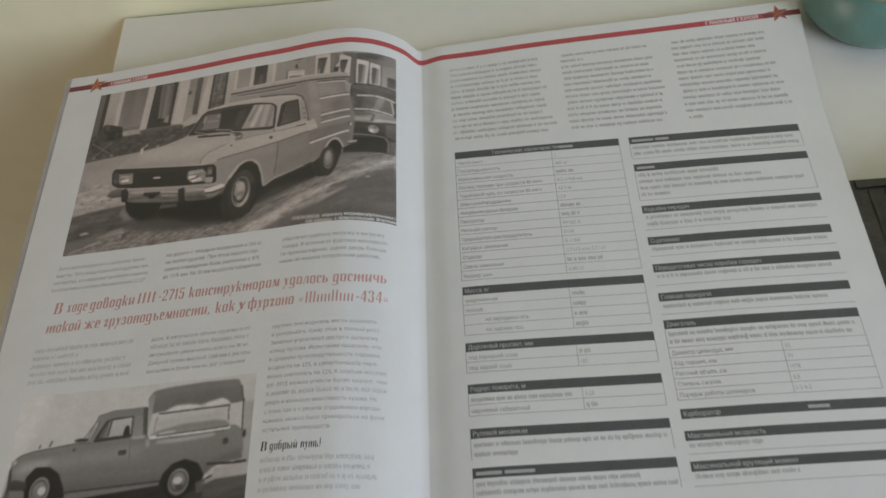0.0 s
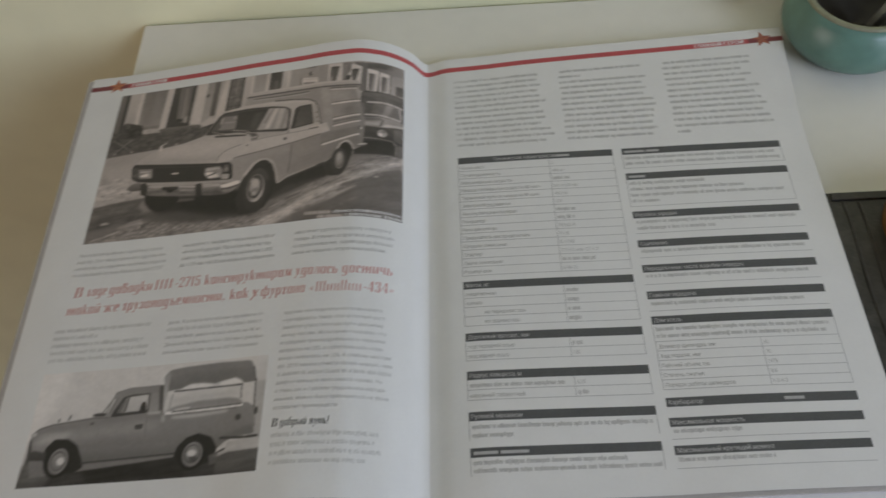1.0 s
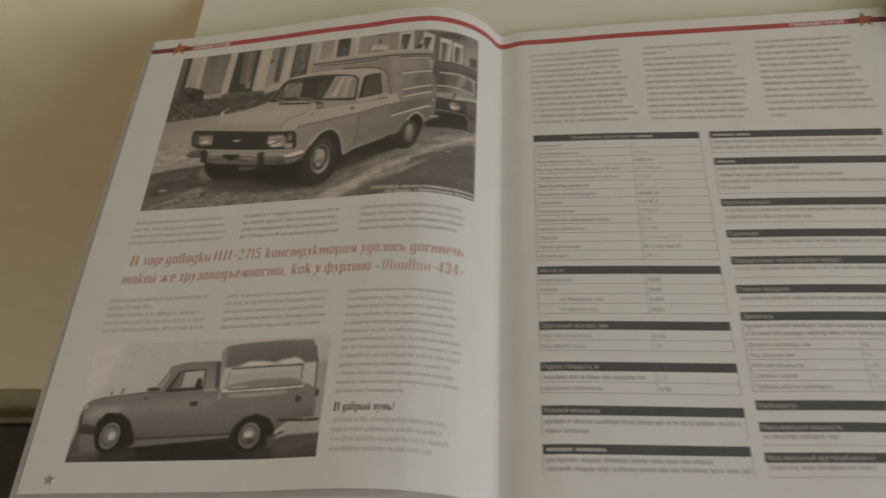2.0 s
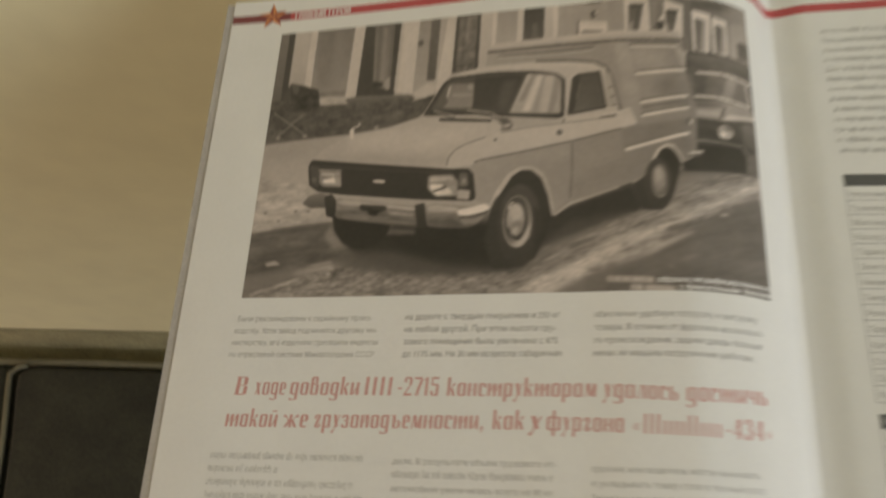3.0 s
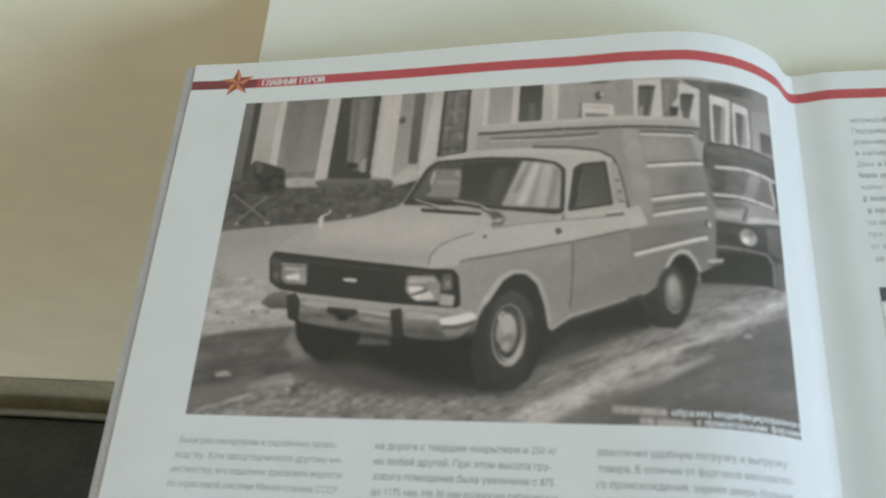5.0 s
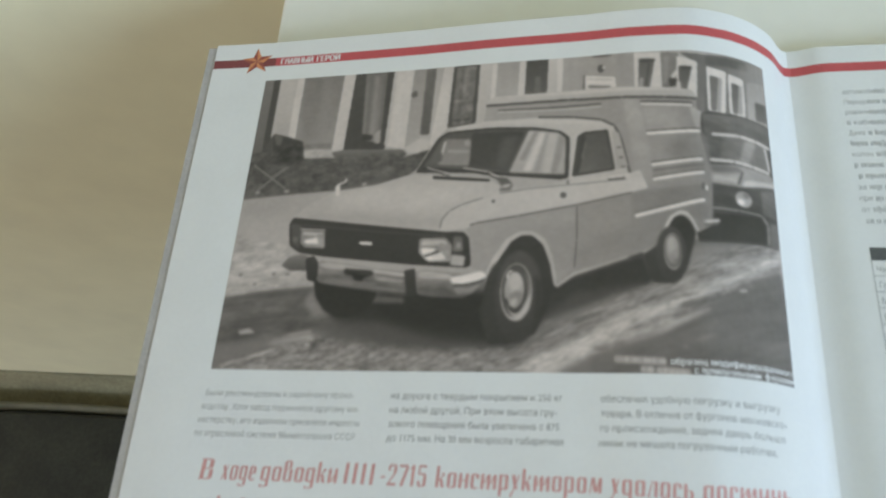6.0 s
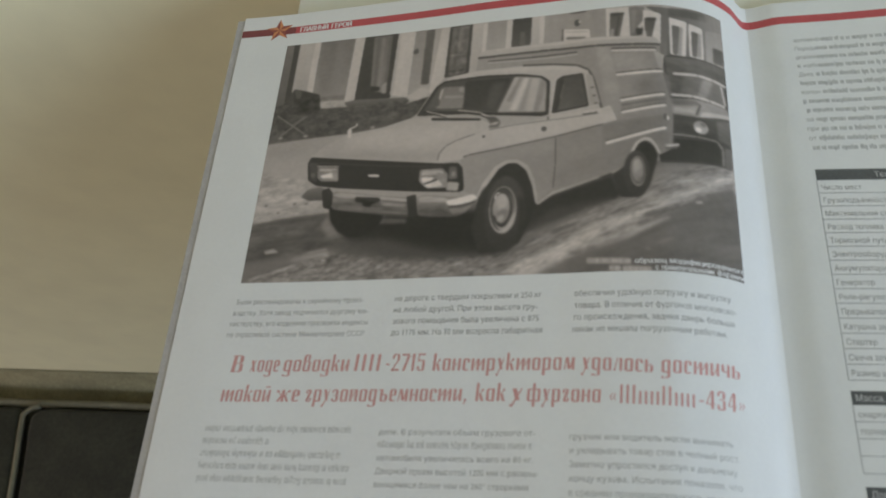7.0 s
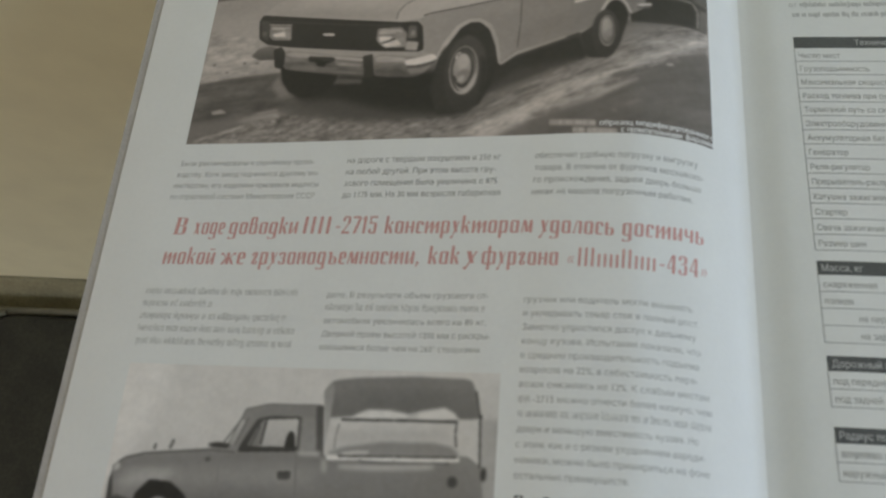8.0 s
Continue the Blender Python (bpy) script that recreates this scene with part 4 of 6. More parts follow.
    area([(59.2, 41.6), (66.1, 28.6), (69.2, 26.4), (84.6, 25.7), (98.6, 26.5), (106.4, 28.2), (109.5, 30.9), (109.1, 45.8), (106.6, 46.1), (88.8, 44.1), (78.4, 42.7)], 60)
    area([(61.5, 40.1), (67.5, 28.7), (70.3, 27.2), (84.6, 26.7), (98.3, 27.3), (105.9, 28.8), (108.3, 31.2), (108.1, 44.6), (88.8, 43), (77.4, 41.3)], (72, 82, "y"), 0.2)
    area([(68.6, 29.2), (77.3, 29.8), (78, 35.2), (76.8, 39.9), (67.2, 39.1), (66, 37.7)], (112, 124, "y"), 0.4)
    area([(66.9, 30.7), (68.3, 28.8), (69, 28.8), (67.8, 37.8), (64.8, 38.7), (63.6, 38.2)], 86, 0.5)
    area([(67.5, 33.8), (68.3, 30), (69.1, 30), (68, 35.8)], 172, 0.3)
    area([(69.7, 33.3), (77.2, 34), (76.9, 35.2), (69.4, 34.5)], 142, 0.4, 0.8)
    area([(75, 30.1), (77, 30.2), (77.1, 32.4), (75.3, 32.3)], 150, 0.5, 0.7)
    area([(77.5, 27.6), (94.8, 28), (89.5, 42.6), (77.2, 40.3)], (58, 66, "y"), 0.4)
    area([(87.9, 29.7), (93.1, 29.5), (89.4, 41.9), (85.6, 40.6)], 84, 1.5, 0.7)
    area([(96.2, 27.6), (105.9, 29), (108.1, 31.4), (107.9, 44.4), (90.2, 43)], (162, 146, "y"), 0.3)
    area([(97.9, 28.1), (99.5, 28.1), (95.1, 38.8), (93.4, 38.7)], 118, 0.8, 0.7)
    area([(100, 28.4), (101.8, 28.6), (97.3, 42.8), (94.6, 42.8)], 184, 0.6, 0.9)
    area([(101.8, 28.8), (102.8, 29), (99.7, 43.3), (98.3, 43.2)], 132, 0.6, 0.7)
    area([(103.1, 29.1), (105.5, 29.5), (103.7, 43.7), (100.7, 43.5)], 168, 0.6, 0.8)
    area([(105.9, 29.6), (108, 31.4), (107.3, 36.2), (105.1, 44), (103.4, 43.7)], 122, 0.8, 0.7)
    stroke([(61.5, 39.9), (71.3, 41.1), (78.4, 42.1), (88.8, 43.8), (107.4, 45.9), (108.9, 45)], 0.6, 52)
    area([(109.4, 46.1), (110.7, 30.5), (112.3, 28.6), (122.1, 28.1), (125, 31.3), (127.1, 43.9), (110.8, 46.5)], (172, 160, "x"))
    area([(110.1, 45.4), (111.8, 30.6), (114, 29.1), (121.4, 28.8), (123.5, 43.7)], 60)
    area([(110.9, 44.5), (112.5, 30.8), (114.4, 29.9), (120.7, 29.5), (122.7, 42.9)], (74, 92, "y"), 0.3)
    area([(110.9, 44.5), (112.7, 30.8), (114.5, 29.9), (113.7, 37.4), (112.1, 44.3)], 60, 0.3)
    area([(113, 38.3), (114.4, 32.6), (114.7, 32.7), (113.4, 40.2)], 108, 0.3, 0.7)
    area([(115.7, 36.5), (121.5, 36.1), (122.6, 42.6), (116.5, 43.4)], (86, 74, "x"), 0.8, 0.7)
    area([(122.4, 29.3), (124.7, 30.2), (127.4, 42.8), (123.9, 43.7)], (150, 142, "y"))
    stroke([(124, 35.7), (125.4, 35.7)], 0.5, 92)
    stroke([(124.6, 39.3), (126, 39.4)], 0.5, 92)
    stroke([(125.2, 42.7), (126.6, 42.7)], 0.5, 92)
    # bonnet, wing and flank
    area([(18.3, 58.3), (19.8, 55.9), (23.4, 52.5), (32, 47.5), (46.5, 45.5), (57.1, 42.3), (65.2, 42.8), (83.7, 45.2), (90.8, 49.9), (80.7, 52.7), (74, 56.3), (78.1, 61.9), (71.1, 63.6), (49.9, 61), (33.5, 58.8), (22.2, 57.1)], (154, 166, "x"))
    area([(57.1, 42.5), (65.2, 43), (75, 44.3), (71.7, 47.1), (61, 46)], 160, 1, 0.7)
    area([(46.5, 45.9), (61, 46.4), (82.1, 47.4), (75.5, 52.5), (58.3, 55.9), (32.8, 53.4), (32.1, 48.5)], 178, 3, 0.6)
    area([(18.7, 58.3), (33.3, 57.7), (51.6, 60.3), (71, 62.8), (77.8, 61.9), (74.2, 59), (51.3, 57.2), (29.3, 55.3)], 146, 2, 0.6)
    area([(69.3, 63.2), (70.1, 59), (73.1, 55.9), (80.7, 52.7), (90.8, 49.9), (109.1, 47.6), (110.4, 46.4), (128.3, 45), (130.9, 44), (133.3, 50.6), (112.1, 55), (93.6, 58.4), (80.3, 60.6), (78.2, 62.6)], (168, 172, "x"))
    area([(90.7, 49.5), (109.1, 47.3), (128.3, 45.4), (130.9, 44.2), (131.8, 46.6), (109.1, 49.1), (92.5, 51.4)], 166, 0.8, 0.7)
    stroke([(68.8, 62.4), (69.4, 59.1), (71.6, 56.2), (75.6, 54), (82.3, 51.9)], 0.35, 112)
    stroke([(87.4, 50.5), (96.6, 49.2), (109.1, 48.2), (127, 47.2)], 0.35, 122)
    area([(77.5, 62.6), (80.3, 60.8), (93.6, 58.6), (112.1, 55.2), (133.3, 50.8), (152.6, 49), (151.7, 62.8), (148.1, 65.2), (146.7, 62.1), (145, 59.1), (142.5, 58.4), (139.6, 60.2), (137.2, 65.7), (135.3, 69.8), (130.4, 71.9), (111, 77.1), (105.5, 82.2), (104.6, 74.4), (102.2, 67.8), (98.7, 64.4), (94.9, 64.2), (91.1, 67), (87.7, 73.5), (85, 77.9), (79.5, 76.5)], (142, 116, "x"))
    area([(79.5, 61.9), (93.6, 59.5), (110.8, 56.1), (110.9, 62.2), (92.9, 62.9), (83.1, 67.3)], 146, 2.5, 0.6)
    area([(112.1, 56.1), (127.9, 52.3), (128, 62.6), (111.5, 65.7)], 130, 3, 0.5)
    area([(128.3, 62.6), (137.7, 62.6), (135.3, 69.5), (111.6, 76.4), (111.6, 71)], 116, 3, 0.6)
    area([(128.5, 52.3), (151.2, 49.5), (151, 53.4), (128.4, 59.4)], (112, 104, "x"), 1, 0.7)
    area([(129.3, 60.5), (149, 55), (150.8, 57), (149.8, 62.3), (147.1, 61.1), (143.2, 57.3), (139.3, 59.1), (137, 64.3), (129.8, 66.1)], (120, 106, "x"), 1.5, 0.8)
    stroke([(78.4, 61.5), (80.3, 60.8), (93.6, 58.6), (112.1, 55.2), (128.5, 51.8)], 0.4, 88)
    stroke([(111.8, 55.8), (111.7, 67.5), (111, 76.6)], 0.35, 90)
    stroke([(128.2, 51.9), (128.4, 71.2)], 0.3, 120)
    stroke([(129.2, 59.1), (149.8, 53.7)], 0.5, 88)
    stroke([(129.1, 60), (150, 54.4)], 1.0, 190)
    area([(105, 82.5), (110.7, 77.8), (130.4, 71.9), (135.6, 69.8), (135.5, 70.8), (111, 79.1), (106, 82.9)], (140, 160, "y"), 0.3)
    area([(126.5, 73.6), (131.2, 71.9), (131.1, 73.7), (126.8, 74.1)], 62, 0.3)
    oval(107.5, 51.8, 1.0, 1.1, 86, 0.2)
    stroke([(108.8, 46.5), (109, 48.2)], 0.5, 100)
    stroke([(121.2, 46.9), (126.4, 46.6)], 0.7, 84)
    stroke([(121.2, 46.4), (125.8, 46.2)], 0.4, 184)
    area([(149.3, 48.6), (150.1, 48.5), (150.1, 51), (149.3, 51.1)], 78, 0.3)
    oval(150.7, 50.3, 0.5, 0.9, 186)
    area([(148.9, 61.7), (154.2, 60.4), (154.1, 61.5), (150.2, 62.3)], 184, 0.3)
    area([(148.9, 62.7), (154.1, 61.5), (153.4, 62.6), (149.5, 63.3)], 90, 0.3)
    # ornament, wipers and mirror
    area([(32.1, 45.5), (33.4, 44.4), (34.2, 46), (34, 49.1), (32.9, 49.1)], 188, 0.3)
    stroke([(32.8, 45.1), (35.9, 43.6), (35.6, 42.6)], 0.5, 184)
    area([(65.2, 43), (75, 44.1), (84.2, 45.2), (84.3, 46.1), (75.1, 45.3), (65.3, 44.2)], 54, 0.2)
    stroke([(63, 39.8), (71, 42.6)], 0.3, 168)
    stroke([(63.4, 40.8), (71.1, 43.4)], 0.35, 70)
    stroke([(75.1, 40.6), (83.6, 42.5), (88.2, 45.3)], 0.35, 170)
    stroke([(75.9, 41.8), (83.6, 43.6), (87.5, 45.6)], 0.4, 62)
    area([(85.8, 44.5), (89.5, 44.9), (91.7, 47.3), (90.8, 49.7), (87, 49.8), (88, 47.9)], (76, 104, "y"), 0.3)
    area([(87, 48.3), (89.6, 47.2), (91.3, 47.2), (90, 48.5)], 168, 0.3)
    stroke([(87, 49.4), (85.5, 53.5)], 0.5, 168)
    stroke([(86, 52.8), (85.2, 53.7)], 0.8, 86)
    # arches and wheels
    area([(85, 78.7), (87, 72.6), (91.4, 66.3), (95.3, 64.5), (98.9, 65.1), (102.2, 69.2), (104.6, 75.8), (105.4, 82.5), (102.5, 91.1), (99.6, 97.6), (86.4, 101.1), (82.8, 91.4)], (52, 46, "y"), 0.3)
    area([(84.2, 78.2), (86.4, 72.6), (90.4, 66.3), (94.3, 64), (98.5, 63.9), (102.2, 66.7), (104.6, 72.7), (106, 82.2), (105, 82.5), (103.8, 75.3), (101.6, 68.8), (98.3, 65.5), (95, 65.3), (91.8, 67.4), (88.1, 73.5), (85.5, 78.7)], (172, 150, "x"))
    area([(85.3, 77.9), (86.5, 75.3), (94, 70), (100.6, 75.3), (101.7, 87.9), (98, 97.7), (91.1, 101), (85.6, 99.5), (84, 91.4)], (58, 50, "y"), 0.8)
    oval(94.5, 85.6, 7.0, 15.0, (72, 54, "y"), 0.6)
    area([(99.1, 77.8), (101.2, 81.2), (101.4, 91.2), (98.8, 98.3), (99.8, 87.9)], 46, 1, 0.8)
    oval(93.8, 84.1, 4.8, 9.4, (128, 164, "y"), 0.3)
    oval(93.7, 83.9, 4.3, 8.7, (70, 64, "y"), 0.2)
    oval(94.2, 84.9, 3.8, 7.7, (108, 150, "y"), 0.3)
    oval(93.7, 83.9, 3.6, 7.2, (70, 56, "y"), 0.3)
    oval(93.2, 83.6, 3.0, 6.0, (164, 122, "y"), 0.3)
    stroke([(90.9, 79.9), (91.2, 77.8), (92.6, 77.2)], 0.5, 184)
    stroke([(90.7, 86.3), (91.6, 88.6), (93.2, 89.9)], 0.6, 64)
    area([(91.6, 80.4), (94.3, 78.2), (95.8, 80.9), (94.6, 83.3), (92.4, 84.6)], 174, 0.8, 0.7)
    area([(91.5, 85.5), (93.6, 83.8), (95.9, 84.6), (95.1, 87.6), (92.6, 89)], 114, 0.8, 0.8)
    area([(92.2, 86.6), (94.4, 85.9), (94.1, 88.6), (92.2, 89)], 170, 0.6, 0.7)
    area([(92.1, 92.6), (94.9, 91.2), (97.2, 86.6), (98.3, 84.6), (97.8, 89.9), (94.9, 93.2)], 172, 0.6, 0.7)
    area([(131.2, 72.9), (135.3, 69.8), (137.6, 64.7), (140.9, 60), (143.4, 59.8), (145.7, 62.5), (146.8, 65.9), (143.5, 77.7), (140, 81.7), (134, 81.8)], (46, 56, "y"), 0.4)
    area([(134.9, 70.5), (137, 65), (139.3, 60.2), (142.2, 58.2), (144.7, 58.7), (146.7, 62.1), (147.8, 65.5), (146.6, 64.6), (144.9, 60.5), (142.5, 59.3), (140.2, 60.7), (137.9, 65.4), (135.9, 70.2)], (178, 160, "x"))
    area([(131.8, 72.6), (135.3, 69.8), (137.5, 67.8), (138.8, 81.8), (134.3, 81.8), (132.5, 79.6)], (60, 50, "y"), 0.4)
    oval(139.3, 72.8, 4.4, 9.3, (68, 54, "y"), 0.5)
    oval(139.8, 71.8, 2.7, 6.0, (138, 124, "y"), 0.2)
    oval(139.9, 71.6, 2.6, 5.5, 88, 0.2)
    oval(139.7, 71.3, 1.9, 4.7, (142, 122, "y"), 0.4)
    area([(138.1, 67.8), (140, 66.7), (140.4, 71.1), (138.5, 72.8)], 168, 1, 0.6)
    area([(139.7, 74.5), (141.2, 73.6), (140.8, 76.5), (139.6, 76.5)], 104, 0.5, 0.7)
    area([(29.1, 78.9), (50.5, 82.7), (50.2, 85.9), (46.6, 90.4), (42.7, 92.1), (37.9, 92), (33.7, 89.5), (30.6, 84.9)], (38, 42, "y"), 0.4)
    # the front
    area([(18.1, 59.4), (19.2, 56.7), (22.2, 57.1), (33.5, 58.6), (49.9, 60.8), (71.1, 63.6), (76.7, 63.7), (78.5, 65.9), (79.6, 75.3), (78, 76.1), (60, 74.6), (31.5, 71.2), (23, 69.7), (19.3, 67.1)], (54, 48, "y"))
    area([(18.8, 59), (22.6, 59.5), (22.8, 68.2), (20.2, 66.7)], 72, 0.3)
    area([(19.9, 63.7), (21.8, 64.1), (22, 66.3), (20.3, 65.9)], 92, 0.4)
    area([(22.5, 61.2), (30.8, 61.9), (31.5, 68.3), (24.6, 67.8), (22.9, 66.3)], (110, 128, "y"))
    area([(23.3, 62), (30.2, 62.6), (30.3, 63.7), (23.5, 63.3)], 172, 0.4)
    area([(24, 65.2), (28.7, 64.1), (29.8, 66.8), (24.6, 66.5)], 198, 0.5)
    area([(28.2, 63), (30.5, 63.4), (30.9, 67.5), (29.2, 67.1)], 138, 0.4)
    stroke([(22.1, 61), (31, 61.7)], 0.5, 132)
    area([(62.6, 65.6), (71.2, 65.6), (73.3, 68.3), (73.2, 74), (65.9, 73.8), (62.6, 70.7)], (116, 136, "y"))
    area([(63.4, 66.2), (70.9, 66.3), (72.1, 67.9), (63.5, 68.2)], 168, 0.5)
    area([(63.3, 68.9), (68.4, 69.3), (67.5, 70.8), (63.8, 71.4)], 204, 0.5)
    area([(64.2, 72.2), (69.9, 70.4), (71.8, 73.1), (66.4, 73.6)], 198, 0.5)
    area([(69, 67.2), (72.6, 68.3), (72.6, 72.6), (70.6, 71.5)], 128, 0.4)
    stroke([(64.5, 72), (69.5, 70.3)], 0.5, 74)
    area([(73.6, 65.1), (76.3, 65.3), (77, 70.5), (73.6, 70.5)], (88, 104, "y"), 0.3)
    area([(74.6, 67.3), (76.1, 67.3), (76.2, 69.4), (74.5, 69.4)], 132, 0.4)
    area([(73.3, 71.5), (77.6, 72.1), (77.4, 75.6), (72.9, 75.1)], (150, 164, "x"), 0.3)
    area([(42.5, 66.1), (47, 66.3), (47.5, 67.6), (43.2, 67.2)], 184, 0.2)
    stroke([(22.6, 59.5), (50.1, 62.9), (71.2, 65)], 0.5, 64)
    area([(17.6, 74.2), (19.6, 71.2), (24.2, 70.1), (26.9, 71.2), (27.2, 76), (20.7, 76)], (112, 76, "y"), 0.3)
    area([(29.2, 73.8), (31, 72.5), (39, 73.8), (49.8, 75.8), (59.2, 77.1), (60, 85.5), (50.6, 83.8), (36.5, 81.4), (30.7, 80.3)], (128, 66, "y"), 0.2)
    area([(29.8, 74.2), (32.7, 73.1), (49.8, 76), (58.9, 77.5), (59, 78.9), (49.9, 77.4), (32.1, 75.1)], (150, 166, "x"), 0.4)
    area([(30.2, 77.1), (41.4, 78.9), (59.2, 81.3), (59.4, 82.7), (41.6, 80.3), (30.5, 78.9)], 92, 0.5, 0.8)
    area([(48.2, 77.8), (58.7, 79.6), (58.9, 81), (50.2, 79.9)], 150, 0.6, 0.8)
    area([(32.7, 79.2), (59.4, 83.1), (59.5, 84.3), (32.8, 80.5)], 112, 0.5, 0.7)
    area([(38.9, 75.4), (48.4, 76.4), (48.9, 77.8), (45.6, 78.9), (45.4, 80.3), (42.6, 79.8), (42, 78.1), (39.1, 77.4)], 50, 0.3)
    area([(25.5, 71.9), (28.2, 70.7), (30, 73.2), (30.4, 78.2), (29.6, 80.1), (27, 79.3)], (58, 44, "y"), 0.2)
    area([(58.5, 76.6), (62, 75.9), (63.4, 84.8), (60.3, 85.5)], (58, 46, "y"), 0.2)
    area([(62.1, 77.1), (65.3, 76.4), (77.1, 78.1), (83.3, 77), (85.2, 78.9), (83.5, 81.6), (80.5, 84.7), (77.3, 86.1), (68, 85.6), (63.3, 84.8)], (138, 76, "y"), 0.2)
    area([(63, 77.5), (65.6, 77), (73.8, 78.4), (73.6, 80), (63.5, 79.2)], 166, 0.5, 0.8)
    area([(73.2, 79.3), (77.1, 78.6), (83, 77.2), (85, 78.9), (82.5, 80.3), (77.3, 81.5), (74, 81.3)], 206, 0.3)
    stroke([(74.4, 82), (79.3, 81.7), (84.1, 80.3)], 0.6, 74)
    area([(74.4, 82.7), (79.4, 82.7), (82.9, 81.7), (80.4, 84.4), (75.9, 85.1)], (146, 120, "y"), 0.5, 0.8)
    area([(63.4, 82.4), (74.1, 83.4), (73.9, 85.1), (64.6, 84.8)], 84, 0.6, 0.7)
    mottle([(29.8, 74.2), (58.9, 77.5), (59.6, 84.8), (31, 80)], 16, 6, 1.4, 0.12, 16, 0.6)
    mottle([(63, 77.5), (73.8, 78.2), (74.3, 85.1), (63.6, 84.5)], 12, 5, 1.5, 0.05, 17, 0.6)
    mottle([(22.9, 61.4), (30.5, 62), (31.1, 67.7), (24.3, 67.3)], 14, 3, 1.4, 0.1, 18, 0.4)
    mottle([(63, 65.8), (72.5, 66.3), (72.6, 73.5), (63.9, 72.9)], 16, 3, 1.4, 0.1, 19, 0.4)
    mottle([(18.7, 58.3), (57.1, 42.7), (130.3, 44), (151.2, 49.5), (135.3, 69.8), (105.5, 82.2), (79.5, 76.5)], 2, 14, 6, 0.1, 14, 3)
    mottle([(126.7, 17.4), (148.9, 18.4), (152.2, 49.7), (129.9, 62.6)], 5, 9, 6, 0, 15, 2)
    # caption knocked out in white: its words that cannot be read
    knocked_out(122.4, 136.7, 104.0, 104.6)
    knocked_out(129.7, 133.2, 106.9, 107.1)
    knocked_out(134.0, 143.2, 107.2, 107.7)
    return p.done("photograph", left_page, "black-and-white photograph of a pale van in snow", 21, (0.86, 0.785))


def pickup_photo():
    """A pale pickup with a canvas hood, seen from the side on a light ground."""
    p = Picture(-189.2, -75.0, -258.4, -201.6, -187.4, -202.8)
    area, oval, stroke, mottle = p.area, p.oval, p.stroke, p.mottle
    # backdrop and ground
    area([(-3, -2), (56, -2), (114, -2), (114, 46), (58, 44), (-3, 45)], (188, 178, "y"))
    area([(-3, -2), (14, -2), (8, 20), (-3, 40)], 204, 4, 0.8)
    area([(100, 2), (114, 1), (114, 42), (108, 42)], (180, 152, "y"), 3, 0.7)
    area([(104, 12), (114, 12), (114, 40), (106, 40)], 144, 1, 0.7)
    mottle([(-3, -2), (114, -2), (114, 45), (-3, 45)], 3, 16, 9, 0, 41, 2)
    mottle([(-3, -2), (114, -2), (114, 45), (-3, 45)], 2, 5, 4, 0.2, 43, 1)
    area([(1.4, 29.9), (15, 39.3), (25.4, 48.1), (73.4, 44), (92.4, 45.8), (113.6, 44.4), (114.2, 61), (-2, 59.2)], (46, 58, "y"), 1)
    area([(-2, 59.2), (0.6, 43), (11.1, 43.9), (14.2, 52.5), (8.9, 58.7)], (104, 72, "y"), 1.5, 0.9)
    area([(88.7, 46), (96.2, 43.6), (97.1, 40.5), (111, 39.4), (113.2, 44.9), (97.8, 45.6), (93.2, 47.4)], (150, 166, "x"), 0.5)
    area([(92.7, 47.4), (97.8, 45.6), (113.2, 44.9), (114, 58.4), (92.8, 57.5)], (88, 66, "y"), 1)
    area([(27.8, 46.8), (73.6, 45.1), (79, 54), (32.3, 54.4)], 36, 2, 0.9)
    mottle([(-2, 45.5), (96.5, 40.5), (112.5, 44.5), (113, 55.5), (-2.5, 57)], 8, 14, 2, -0.1, 42, 2)
    # body
    area([(0.9, 39.4), (-0.3, 33.4), (0.2, 29.4), (3.2, 27), (9.5, 25.3), (28.7, 23.3), (34.3, 22.2), (38.5, 11.6), (45.3, 10), (61.2, 9.7), (63.7, 22.1), (65.3, 23.8), (104.5, 22.1), (108.1, 24.5), (109.6, 34.4), (86.2, 44.6), (3.8, 51)], (130, 106, "y"))
    area([(2.9, 40), (2.1, 32.8), (4.3, 27.9), (13, 25.3), (67.7, 25.9), (106.3, 27.2), (109.4, 37.6), (96.9, 38.9), (92.6, 43.2), (73.3, 43.5), (70.8, 44.4), (27.4, 45.1), (19.6, 35.3), (12.5, 34.7), (9, 42.1)], (124, 98, "y"))
    area([(2.3, 33.3), (5.3, 28.6), (18.5, 30.8), (9.2, 40.5), (3.3, 39.4)], (150, 116, "y"), 2, 0.7)
    area([(26, 38.8), (72, 38.6), (72.8, 43.5), (27.4, 45.1)], (112, 86, "y"), 1.5, 0.8)
    area([(90.1, 38.9), (108.3, 32.9), (109.1, 37.6), (96.9, 38.9), (93.1, 42.7)], 96, 1.5, 0.8)
    area([(0.2, 29.8), (9.8, 26.2), (37.3, 24.2), (61, 23.5), (84.2, 25.2), (107.8, 25.4), (84.4, 27.4), (37.7, 26.7), (4.8, 29.8)], 112, 1.4, 0.7)
    area([(1.4, 33.9), (5.2, 31.7), (38.1, 28.6), (61.6, 27.5), (62.2, 31.8), (18.3, 34.4), (2, 36.1)], 142, 3, 0.6)
    area([(0.6, 34.9), (10.5, 31.1), (20.8, 29.8), (17.8, 32.2), (7.6, 34.1)], 168, 2, 0.6)
    area([(68.3, 28.3), (107.9, 26), (108.2, 31.6), (69.1, 34)], 112, 3, 0.6)
    stroke([(0, 30.1), (3.3, 27.3), (9.6, 25.8), (28.8, 23.9), (37.3, 24.1)], 0.5, 96)
